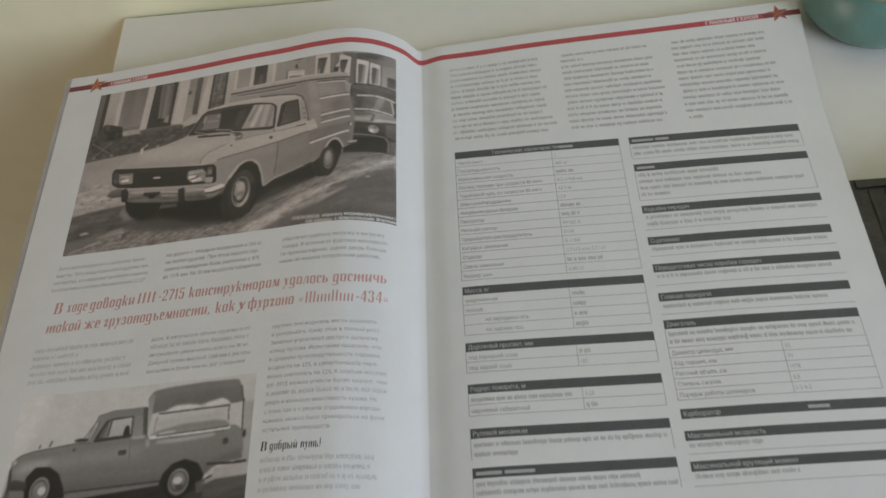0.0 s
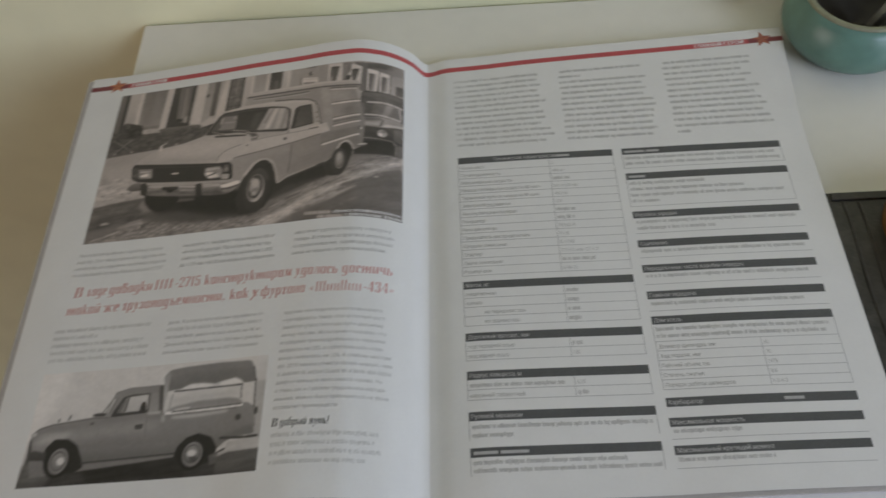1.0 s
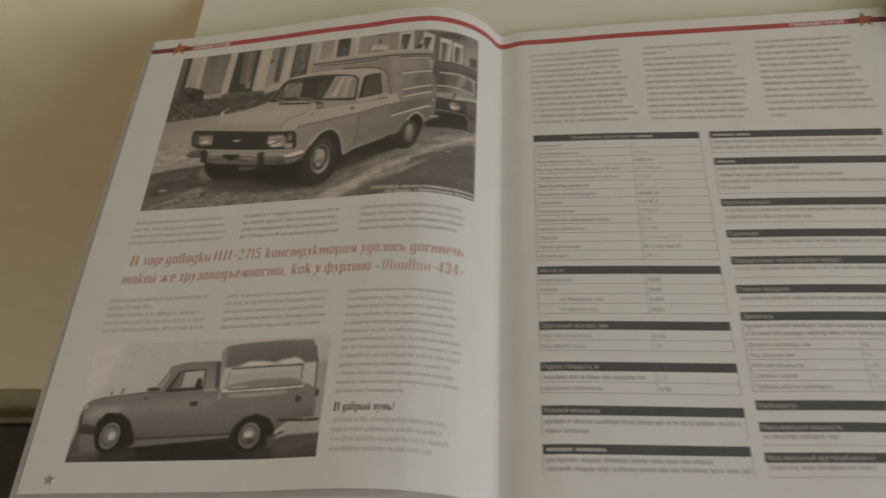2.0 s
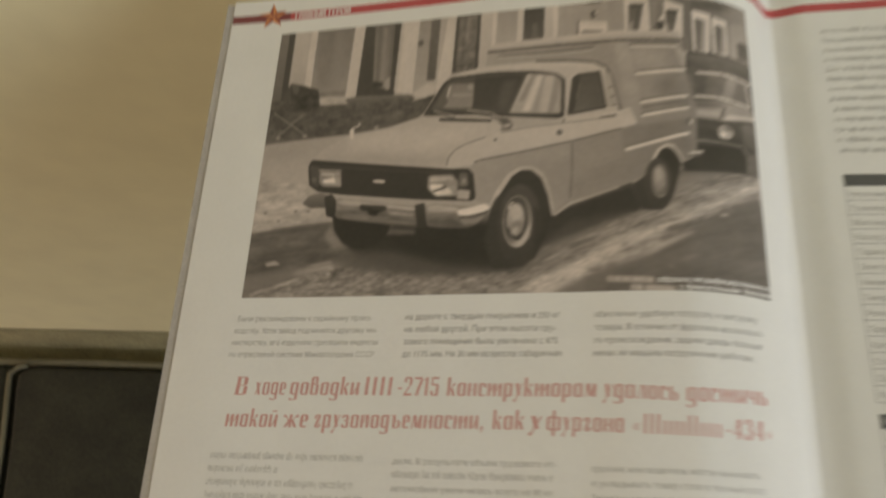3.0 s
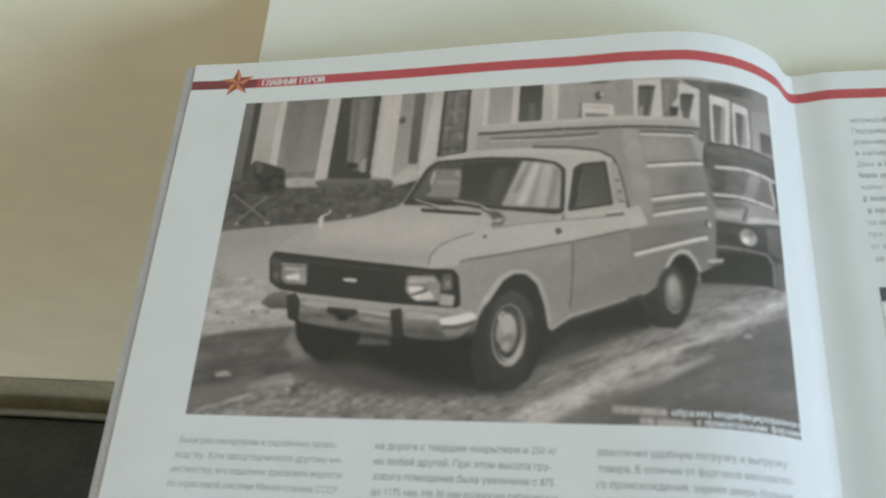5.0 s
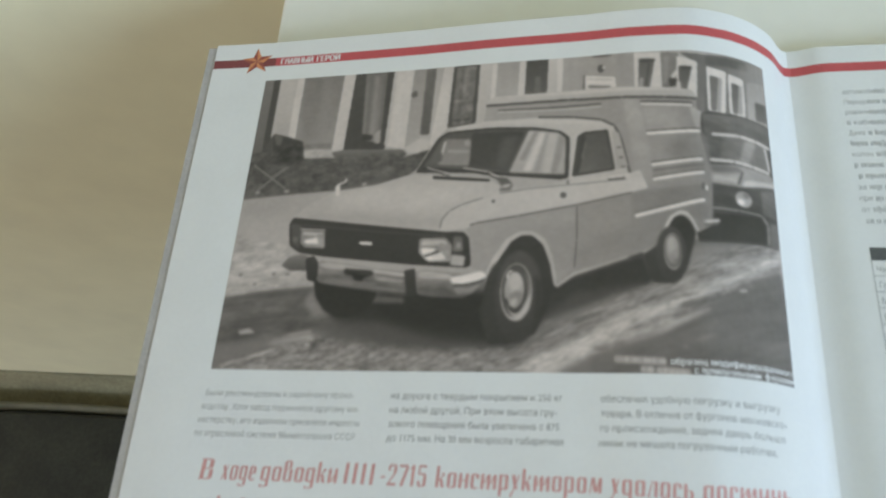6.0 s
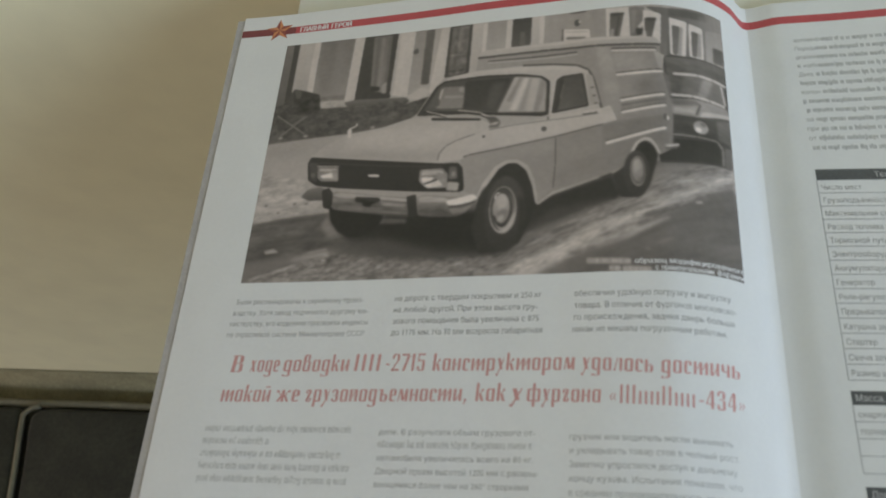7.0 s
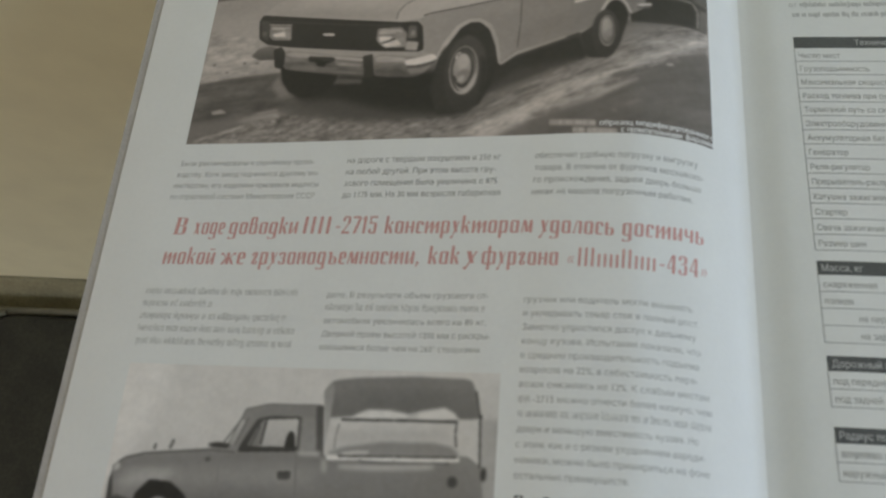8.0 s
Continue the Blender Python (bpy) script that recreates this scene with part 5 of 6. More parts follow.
    area([(0.2, 29.4), (1.7, 28.4), (2.7, 30.3), (0.8, 31.4)], 176, 0.5, 0.8)
    area([(-0.4, 34), (0.3, 31.7), (2, 39.3), (0.1, 40.4)], 66, 0.5)
    # cab
    area([(34.2, 22.5), (37.6, 14.1), (38.2, 11.4), (45.3, 10), (61.2, 9.7), (62.6, 22.8), (37.2, 23.6)], (124, 114, "x"))
    stroke([(34.5, 22.1), (38.5, 11.6), (45.3, 9.9), (61.2, 9.7)], 0.35, 104)
    area([(34.5, 22.1), (37.7, 14.6), (38.8, 15), (36.3, 22.3)], (164, 140, "y"), 0.2)
    stroke([(33, 21.9), (37.6, 14.4)], 0.4, 104)
    stroke([(36.6, 22.3), (39.7, 14)], 0.4, 98)
    area([(37.8, 23.1), (40.1, 18.3), (42.5, 14.2), (46.2, 13.3), (55.5, 13.1), (55.9, 22.8)], (72, 62, "y"), 0.2)
    area([(40.4, 22.1), (42.4, 17.5), (44.3, 14.5), (54.9, 13.8), (55.3, 21.9)], (174, 162, "y"), 0.2)
    area([(40.4, 22.1), (42.4, 17.5), (44.3, 14.5), (45.7, 14.3), (44.3, 21.9)], (124, 112, "y"), 0.2)
    stroke([(44.5, 21.8), (45.3, 14.3)], 0.5, 70)
    stroke([(41.4, 22.1), (43.5, 16.1)], 0.5, 84)
    area([(51.6, 21.2), (52.1, 18.3), (53, 17.2), (54.3, 18), (55.1, 22.8), (51.8, 22.8)], 50, 0.2)
    area([(37.8, 23.1), (55.1, 22), (55.6, 23.1), (37.9, 24)], 58, 0.2)
    area([(55.5, 13.1), (59.9, 13), (61.2, 22.2), (55.9, 22.8)], (122, 136, "y"), 0.3)
    stroke([(55.7, 13.1), (56.1, 23.1)], 0.5, 98)
    area([(59.7, 10), (62.2, 9.6), (63.9, 24), (61.6, 23.8)], (72, 84, "y"), 0.4)
    area([(55.9, 22.9), (62.9, 22.6), (62.8, 24), (56.1, 24)], 172, 0.6, 0.8)
    # canvas hood
    area([(63.6, 24), (61.4, 5.3), (63.9, 2.3), (71.7, 1.2), (88.3, 0.4), (101.8, 0.8), (104.4, 1.2), (105.7, 4.5), (107.4, 12), (108.1, 24.9), (104.5, 22.1)], (186, 176, "y"))
    area([(61.4, 5.3), (63.9, 2.3), (71.7, 1.2), (88.3, 0.4), (101.8, 0.8), (104.4, 1.2), (105.9, 4.8), (107.3, 12), (101.6, 12.3), (99.9, 10.4), (97.2, 9.1), (91.1, 10), (86.4, 11.3), (81, 10.5), (75.3, 10.5), (71, 12.4), (64.7, 13), (63, 13.3)], (116, 98, "y"), 0.5)
    area([(64, 2.6), (88.4, 0.9), (104, 1.4), (104.8, 3.5), (88.6, 3.1), (65.3, 4.8)], 112, 1, 0.7)
    area([(72.2, 5.5), (98.5, 4.4), (98.8, 8.9), (86, 11), (74.4, 10.2)], 92, 3, 0.5)
    area([(61.6, 5.7), (63.7, 2.9), (64.5, 4.1), (64.3, 13.1), (63.8, 18.9), (63.7, 22.1)], (128, 158, "y"), 0.5)
    area([(71, 12.4), (75.2, 10.4), (81, 10.3), (86.4, 11.1), (87, 12.2), (71.1, 13.2)], 196, 0.8)
    area([(89.6, 10.8), (97.2, 9.1), (100.3, 11.1), (100, 12.2), (89.7, 12.3)], 196, 0.8)
    area([(66.9, 17.1), (83.2, 15.5), (99.3, 15.5), (99.5, 17.8), (67.2, 19.9)], 158, 2, 0.6)
    stroke([(67.4, 13.5), (83, 13.1), (101.3, 12.9)], 0.6, 78)
    stroke([(67.2, 14.5), (66.5, 18.1), (66.5, 21.9)], 0.4, 128)
    stroke([(100.9, 12.9), (100.7, 16.3), (101.2, 20)], 0.5, 96)
    stroke([(105.8, 4.1), (107.3, 12), (108, 25.4)], 0.5, 80)
    area([(107, 10.4), (108, 10.9), (107.9, 12.3), (107.1, 12.3)], 66, 0.2)
    # load bed
    area([(64.3, 23), (69.1, 21.1), (80.3, 19.2), (94.8, 18.9), (99.7, 19.8), (102, 21.5), (101.8, 23), (67.7, 23.7)], (124, 132, "y"), 0.8)
    area([(68.6, 22.7), (72.5, 22), (76.7, 21.9), (76.5, 22.7), (68.7, 23.5)], 176, 0.5)
    stroke([(64.5, 24.3), (74.3, 23.8), (84, 23.7), (102.3, 23.2)], 1.1, 200)
    stroke([(67.7, 23.7), (84, 23.1), (101.7, 22.6)], 0.5, 84)
    stroke([(74.5, 25.1), (84.2, 24.9), (100, 24.3)], 0.6, 98)
    area([(68.1, 26.1), (76.2, 25.8), (84.2, 25.5), (95.6, 24.8), (95.4, 26), (78, 27.1), (68.2, 27.1)], 186, 1, 0.8)
    area([(63.2, 24.5), (64.9, 25.1), (65.1, 28.5), (63.3, 28)], 158, 0.6, 0.8)
    oval(100.8, 29.2, 1.4, 1.5, 66, 0.3)
    oval(109.1, 26.8, 0.8, 1.9, 56, 0.3)
    # trims
    area([(28.1, 22.2), (31.2, 21.4), (35.5, 21.9), (34.6, 23.1), (29.3, 22.9)], 54, 0.4)
    stroke([(12.1, 24.6), (12.2, 22.7)], 0.8, 104)
    stroke([(16.8, 24.1), (17.7, 21.3)], 0.9, 108)
    oval(29.2, 26.5, 0.8, 0.6, 74, 0.3)
    area([(50.6, 28.8), (54.7, 28.5), (54.8, 30.8), (51.1, 31.1)], (60, 78, "y"), 0.2)
    stroke([(32.7, 25.8), (33.4, 36.8)], 0.4, 118)
    stroke([(55.5, 23.4), (56.8, 35.2)], 0.4, 108)
    # wheels
    area([(8.5, 43.1), (8.6, 37.2), (12.3, 33), (19.1, 33.3), (24.1, 36.7), (27.5, 43), (29, 47.4), (25.2, 49.7), (14.9, 49.9)], 38, 0.5)
    oval(16.3, 43.5, 7.0, 8.1, (40, 30, "y"), 0.3)
    oval(16.4, 43.8, 4.7, 6.2, (136, 112, "y"), 0.3)
    oval(16.3, 43.5, 3.9, 4.9, (84, 74, "y"), 0.4)
    oval(16.4, 43.8, 3.3, 4.0, (128, 104, "y"), 0.4)
    oval(17.5, 43.8, 1.9, 1.9, 186, 0.4)
    area([(72, 45.5), (73.4, 40.8), (77.1, 36.9), (82.8, 35.2), (89.1, 37.5), (92.6, 43.2), (90.2, 48.7), (83.9, 51.2), (77, 49.7)], 38, 0.4)
    oval(80.8, 45, 6.8, 7.4, (40, 30, "y"), 0.3)
    oval(81.1, 45, 4.8, 5.8, (132, 108, "y"), 0.3)
    oval(81, 44.7, 4.1, 4.5, (80, 70, "y"), 0.4)
    oval(81, 44.7, 3.3, 3.7, (124, 100, "y"), 0.4)
    oval(80.7, 44.4, 2.2, 1.6, 182, 0.4)
    area([(79.6, 46.2), (83.4, 46), (83.2, 48.6), (80.5, 48.4)], 60, 0.4, 0.8)
    stroke([(27.5, 45.4), (72.9, 44)], 0.7, 62)
    area([(0, 39.7), (2.9, 37.8), (9.5, 39.4), (9.8, 43), (1.9, 42.6)], (72, 56, "y"), 0.4)
    stroke([(93, 38.4), (105.1, 39.2), (111.4, 38.9)], 0.9, 58)
    stroke([(89.4, 47.1), (93.4, 44.8), (96.4, 43.6)], 0.7, 62)
    area([(88.7, 46), (93.4, 44.8), (93, 49.8), (89.9, 50.8)], 92, 0.4, 0.8)
    return p.done("photograph", left_page, "black-and-white photograph of a canvas-topped pickup", 33, (0.94, 0.90))


van_photo()
p = Print(0.06, 0.0)
for body, x0, x1, y in (("образец", -48.7, -38.6, -122.2), ("модифицированного", -37.6, -12.6, -122.1), ("с", -42.2, -41.2, -124.6), ("прямоугольными", -40.2, -23.4, -124.6), ("фарами", -22.2, -13.0, -124.4)):
    p.letters(body, x0, y, 1.9, WHITE_INK, x1, 0.0, 0.12)
tagged(p.done("photo_caption", left_page, "white caption on the photograph"), kind="stuff")
pickup_photo()


# ---- printing: the headline and the columns of type ----
STEM, HAIR = 0.175, 0.075


def upright(x, y0, y1, w=STEM):
    """A thick stem with slightly tapered ends."""
    k = min(0.05, (y1 - y0) / 4)
    return [(x + w * 0.2, y0), (x + w * 0.8, y0), (x + w, y0 + k), (x + w, y1 - k), (x + w * 0.8, y1), (x + w * 0.2, y1), (x, y1 - k), (x, y0 + k)]


def level(x0, x1, y, w=HAIR):
    return [(x0, y), (x1, y), (x1, y + w), (x0, y + w)]


def leaning(xa, ya, xb, yb, w=HAIR):
    return [(xa, ya), (xa + w, ya), (xb + w, yb), (xb, yb)]


def cap_arc(x0, x1, y, up=1):
    """The thin bowed hairline that closes a bowl."""
    return [(x0, y), (x0 + 0.1, y + 0.13 * up), (x1 - 0.1, y + 0.13 * up), (x1, y), (x1 - 0.12, y + 0.02 * up), (x0 + 0.12, y + 0.02 * up)]


def italic_letters():
    """Narrow high-contrast italic letters: strokes in units of the small letters' height, and their widths."""
    u, h, d, c = upright, level, leaning, cap_arc
    bowl = [u(0, 0.08, 0.92), u(0.36, 0.08, 0.92), c(0, 0.56, 0.87), c(0, 0.56, 0.13, -1)]
    tail = [h(0.06, 0.42, -0.42), u(0, -0.42, -0.24, 0.12)]
    soft = [u(0, 0, 1), u(0.34, 0.08, 0.52), h(0.15, 0.44, 0.52), h(0.1, 0.44, 0)]
    pair = [u(0, 0, 1), u(0.38, 0, 1)]
    half_round = [u(0, 0.08, 0.92), c(0, 0.46, 0.87), c(0, 0.46, 0.13, -1)]
    return {
        "о": (bowl, 0.56), "а": ([u(0, 0.08, 0.92), u(0.36, 0, 1), c(0, 0.5, 0.87), c(0, 0.5, 0.13, -1)], 0.58),
        "д": ([u(0, 0.1, 0.92), u(0.36, -0.36, 1), c(0, 0.5, 0.87), c(0, 0.5, 0.15, -1)] + tail, 0.58),
        "р": ([u(0, -0.42, 1), u(0.36, 0.08, 0.92), c(0.06, 0.56, 0.87), c(0.06, 0.56, 0.13, -1)], 0.58),
        "е": (half_round + [u(0.30, 0.52, 0.92, 0.17), h(0.12, 0.44, 0.46)], 0.48), "с": (half_round + [u(0.30, 0.66, 0.92, 0.17)], 0.47),
        "и": (pair + [d(0.16, 0.06, 0.36, 0.6)], 0.58), "й": (pair + [d(0.16, 0.06, 0.36, 0.6), h(0.12, 0.46, 1.2, 0.1)], 0.58),
        "н": (pair + [h(0.15, 0.4, 0.48)], 0.58), "п": (pair + [d(0.17, 0.4, 0.36, 0.9), h(0.2, 0.5, 0.92)], 0.58),
        "т": ([u(0, 0, 1), u(0.36, 0, 0.98), u(0.72, 0, 0.98), d(0.17, 0.4, 0.36, 0.92), d(0.53, 0.4, 0.72, 0.92)], 0.92),
        "м": ([d(0.0, 0, 0.1, 1), d(0.1, 1, 0.26, 0.06, 0.18), d(0.36, 0.06, 0.52, 1), u(0.5, 0, 1)], 0.70),
        "л": ([d(0.0, 0, 0.18, 1), u(-0.02, 0, 0.16, 0.13), h(0.16, 0.44, 0.92), u(0.34, 0, 1)], 0.54),
        "к": ([u(0, 0, 1.44), d(0.16, 0.46, 0.4, 0.94), u(0.36, 0.78, 0.98, 0.13), d(0.34, 0, 0.2, 0.56, 0.18)], 0.55),
        "у": ([d(0.2, 0.08, 0.02, 1, 0.19), d(0.02, -0.38, 0.4, 1), u(-0.04, -0.42, -0.24, 0.14)], 0.50),
        "з": ([c(0, 0.46, 0.87), u(0.28, 0.54, 0.9, 0.18), h(0.12, 0.4, 0.48), u(0.30, 0.08, 0.48, 0.18), c(0, 0.48, 0.13, -1), u(0, 0.1, 0.28, 0.13), u(0, 0.72, 0.9, 0.13)], 0.50),
        "г": ([u(0, 0.68, 0.9, 0.14), c(0, 0.44, 0.87), d(0.04, 0.12, 0.24, 0.88, 0.18), c(0.02, 0.44, 0.13, -1), u(0.32, 0.1, 0.3, 0.13)], 0.47),
        "ж": ([u(0.36, 0, 1), d(0.08, 0, 0.3, 0.52, 0.14), d(0.32, 0.48, 0.06, 0.96), d(0.70, 0, 0.5, 0.52, 0.16), d(0.5, 0.48, 0.78, 0.96), u(0, 0.78, 0.98, 0.13), u(0.78, 0.78, 0.98, 0.13)], 0.92),
        "ч": ([u(0, 0.45, 1), u(0.36, 0, 1), c(0, 0.46, 0.5, -1)], 0.57), "ь": (soft, 0.55),
        "ъ": ([[(x + 0.1, y) for x, y in q] for q in soft] + [h(-0.02, 0.16, 0.9)], 0.65),
        "х": ([d(0.0, 0, 0.38, 1), d(0.26, 0, 0.04, 1, 0.19)], 0.50),
        "в": ([u(0, 0.08, 1.36), u(0.36, 0.08, 0.84), u(0.30, 0.92, 1.36, 0.16), c(0, 0.48, 1.32), h(0.15, 0.46, 0.82), c(0, 0.56, 0.13, -1)], 0.58),
        "ф": ([u(0.36, -0.42, 1.44), u(0, 0.08, 0.92), u(0.72, 0.08, 0.92), c(0, 0.5, 0.87), c(0.42, 0.92, 0.87), c(0, 0.5, 0.13, -1), c(0.42, 0.92, 0.13, -1)], 0.93),
        "В": ([u(0.04, 0, 1.46), u(0.42, 0.06, 0.7), u(0.38, 0.82, 1.4, 0.18), h(0, 0.48, 1.38), h(0.2, 0.5, 0.72), h(0, 0.5, 0)], 0.64),
        "б": (bowl + [u(0, 0.5, 1.3, 0.14), h(0.06, 0.5, 1.3, 0.12)], 0.58), "ы": (soft + [u(0.62, 0, 1)], 0.84), "¡": ([u(0.06, 0.4, 1.44, 0.14), u(0.06, 0, 0.2, 0.14)], 0.3),
        "1": ([u(0.12, 0, 1.44), d(0.0, 1.16, 0.12, 1.36)], 0.40), "7": ([h(0, 0.52, 1.28, 0.16), d(0.12, 0, 0.42, 1.3, 0.18)], 0.55),
        "2": ([u(0, 1.02, 1.32, 0.15), c(0, 0.54, 1.31), u(0.36, 0.84, 1.34), d(0.02, 0.12, 0.4, 0.9, 0.11), h(0, 0.56, 0, 0.17)], 0.58),
        "5": ([u(0.02, 0.78, 1.44, 0.1), h(0.02, 0.52, 1.3, 0.14), c(0.04, 0.54, 0.78), u(0.36, 0.1, 0.8), c(0, 0.56, 0.13, -1), u(0, 0.1, 0.38, 0.16)], 0.58),
        "4": ([d(0, 0.42, 0.3, 1.42), h(0, 0.58, 0.36), u(0.32, 0, 1.42)], 0.60),
        "3": ([u(0, 1.06, 1.34, 0.15), c(0, 0.52, 1.31), u(0.34, 0.86, 1.34, 0.18), h(0.14, 0.44, 0.76), u(0.36, 0.08, 0.74), c(0, 0.56, 0.13, -1), u(0, 0.1, 0.38, 0.16)], 0.58),
        "-": ([h(0.02, 0.30, 0.5, 0.12)], 0.34), ",": ([d(0.0, -0.24, 0.06, 0.02), u(0.04, -0.02, 0.2, 0.16)], 0.26),
        "«": ([d(0.12, 0.2, 0, 0.46), d(0, 0.44, 0.16, 0.72), d(0.34, 0.2, 0.22, 0.46), d(0.22, 0.44, 0.38, 0.72)], 0.50),
        "»": ([d(0, 0.2, 0.14, 0.46), d(0.14, 0.44, 0.04, 0.72), d(0.22, 0.2, 0.36, 0.46), d(0.36, 0.44, 0.26, 0.72)], 0.50),
        "|": ([u(0, 0, 1)], 0.30), "!": ([u(0, 0, 1.44)], 0.33),
    }


ITALIC = italic_letters()


def italic_word(name, word, x0, x1, y0, y1, mat, height=4.1, slant=0.05):
    """A word of the headline between two places on its baseline; "|" and "!" are plain bars. Each letter is a part of the page."""
    gap = 0.12
    width = sum(ITALIC[k][1] + gap for k in word) - gap
    sx, x = (x1 - x0) / (width + slant), 0.0
    for k in word:
        strokes, w = ITALIC[k]
        p = Print(0.05)
        for q in strokes:
            pts = [(x0 + (x + a + slant * b) * sx, y0 + (y1 - y0) * (x + a) / width + b * height) for a, b in q]
            n = len(pts)
            mid = (sum(v[0] for v in pts) / n, sum(v[1] for v in pts) / n)
            if len(q) == 6:
                p.take(pts, [[0, 1, 5], [1, 2, 4], [1, 4, 5], [2, 3, 4]], mat)
            elif n == 4:
                p.take(pts, [[0, 1, 2, 3]], mat)
            else:
                p.take([mid] + pts, [[0, 1 + i, 1 + (i + 1) % n] for i in range(n)], mat)
            p.lift += 0.0004
        p.done(name, left_page)
        x += w + gap


for words in (
    (("В", -184.2, -179.4, -158.5, -158.5), ("ходе", -177.2, -166.5, -158.4, -158.3), ("доводки", -165.1, -141.7, -158.3, -158.2), ("!!!!", -140.0, -130.3, -158.2, -158.3), ("-2715", -129.4, -115.8, -158.3, -158.3), ("конструкторам", -113.4, -67.7, -158.3, -158.4), ("удалось", -65.7, -43.9, -158.5, -159.2), ("достичь", -41.8, -17.1, -159.3, -158.7)),
    (("такой", -185.8, -168.0, -168.9, -168.8), ("же", -166.3, -157.7, -168.8, -168.7), ("грузоподъемности,", -155.8, -101.2, -168.7, -168.4), ("как", -98.8, -89.1, -168.4, -168.4), ("у", -87.6, -83.7, -168.4, -168.5), ("фургона", -82.6, -59.8, -168.5, -168.9), ("«", -57.5, -55.1, -169.0, -169.0), ("!!!||||!!||||", -54.4, -31.6, -169.1, -169.6), ("-434", -31.1, -19.1, -169.6, -169.3), ("»", -18.8, -16.3, -169.3, -169.2)),):
    for word, x0, x1, y0, y1 in words:
        italic_word("headline_letter", word, x0, x1, y0, y1, HEADLINE)

rnd = random.Random(11)


def line_of_words(page, x0, x1, y, height=1.45, mat=FAINT_INK, lift=0.05, name="text_line"):
    """One line of unreadable small type as short bars, word by word."""
    if page is left_page:
        mat, height = PALE_INK, 1.65
    p = Print(lift, 0.0)
    x = x0
    while x < x1 - 0.8:
        w = min(rnd.choice((1.4, 2.4, 4.0, 5.6, 7.2, 8.8, 10.6)), x1 - x)
        if x1 - x - w < 1.6:
            w = x1 - x
        n = max(2, round(w / 0.56))
        for k in range(n):
            tall = height * (rnd.uniform(1.02, 1.12) if rnd.random() < 0.9 else rnd.uniform(1.35, 1.5))
            drop = 0.35 * height if rnd.random() < 0.07 else 0.0
            p.quad(x + w * k / n, x + w * (k + rnd.uniform(0.70, 1.0)) / n, y - drop, y + tall, mat)
        x += w + 0.7
    return tagged(p.done(name, page), kind="stuff")


def readable_line(page, body, x0, x1, y, height=2.1, mat=TEXT_INK, name="text_line", weight=0.0, heavy=0.0):
    p = Print(0.05)
    p.letters(body, x0, y, height, mat, x1, weight, heavy)
    return tagged(p.done(name, page), kind="stuff")


ROWS = (-133.4, -137.6, -141.7, -145.8)
for y, x, end, words in zip(ROWS, (-186.6, -187.2, -187.6, -188.0), (-139.8, -137.6, -137.2, -138.0), ("Были рекомендованы к серийному произ-", "водству. Хотя завод подчинялся другому ми-", "нистерству, его изделиям присвоили индексы", "по отраслевой системе Минавтопрома СССР")):
    readable_line(left_page, words, x, end, y, 1.95, SOFT_INK)
readable_line(left_page, "на дороге с твердым покрытием и 250 кг", -128.4, -78.6, ROWS[0])
readable_line(left_page, "на любой другой. При этом высота гру-", -128.4, -80.0, ROWS[1])
readable_line(left_page, "зового помещения была увеличена с 875", -128.4, -79.4, ROWS[2])
readable_line(left_page, "до 1175 мм. На 30 мм возросла габаритная", -128.6, -78.2, ROWS[3])
readable_line(left_page, "обеспечил удобную погрузку и выгрузку", -68.0, -18.4, ROWS[0])
readable_line(left_page, "товара. В отличие от фургонов московско-", -68.0, -16.8, ROWS[1])
readable_line(left_page, "го происхождения, задняя дверь больше", -68.2, -17.6, ROWS[2])
readable_line(left_page, "никак не мешала погрузочным работам,", -68.6, -20.6, ROWS[3])
for k, (a, b) in enumerate(((-189.2, -138.6), (-189.4, -166.0), (-189.4, -141.0), (-189.2, -137.8), (-189.0, -138.2))):
    line_of_words(left_page, a, b, -179.0 - 4.1 * k)
for k, (end, words) in enumerate(((-79.8, "деле. В результате объем грузового от-"), (-80.6, ""), (-80.2, "автомобиля увеличилась всего на 80 кг."), (-78.6, "Дверной проем высотой 1200 мм с раскры-"), (-81.5, "вающимися более чем на 260° створками"))):
    if words:
        readable_line(left_page, words, -129.2, end, -179.4 - 4.1 * k, 1.9, SOFT_INK)
    else:
        line_of_words(left_page, -129.2, end, -179.4 - 4.1 * k)
COLUMN = ((-21.5, "грузчик или водитель могли вынимать"), (-19.8, "и укладывать товар стоя в полный рост."), (-20.8, "Заметно упростился доступ к дальнему"), (-19.6, "концу кузова. Испытания показали, что"), (-20.2, "в среднем производительность подъема"), (-20.6, "возросла на 22%, а себестоимость пере-"), (-17.4, "возок снизилась на 12%. К слабым местам"), (-16.8, "-2715 можно отнести более низкую, чем"), (-17.0, ""), (-21.0, "двери и меньшую вместимость кузова. Но"), (-19.2, "с этим, как и с резким ухудшением аэроди-"), (-18.0, "намики, можно было примириться на фоне"), (-40.0, "остальных преимуществ."))
for k, (end, words) in enumerate(COLUMN):
    x, y = -69.4 - 0.05 * k, -180.4 - 4.15 * k
    if words.startswith("-2715"):
        line_of_words(left_page, x, x + 3.4, y, 1.9)
        x += 4.0
    if words:
        readable_line(left_page, words, x, end, y, 1.95, SOFT_INK)
    else:
        line_of_words(left_page, x, end, y)
for word, x0, x1 in (("В", -70.0, -67.0), ("добрый", -66.0, -53.8), ("путь¡", -52.4, -43.6)):
    italic_word("subheading_letter", word, x0, x1, -238.4, -238.4, BLACK_INK, 2.7)
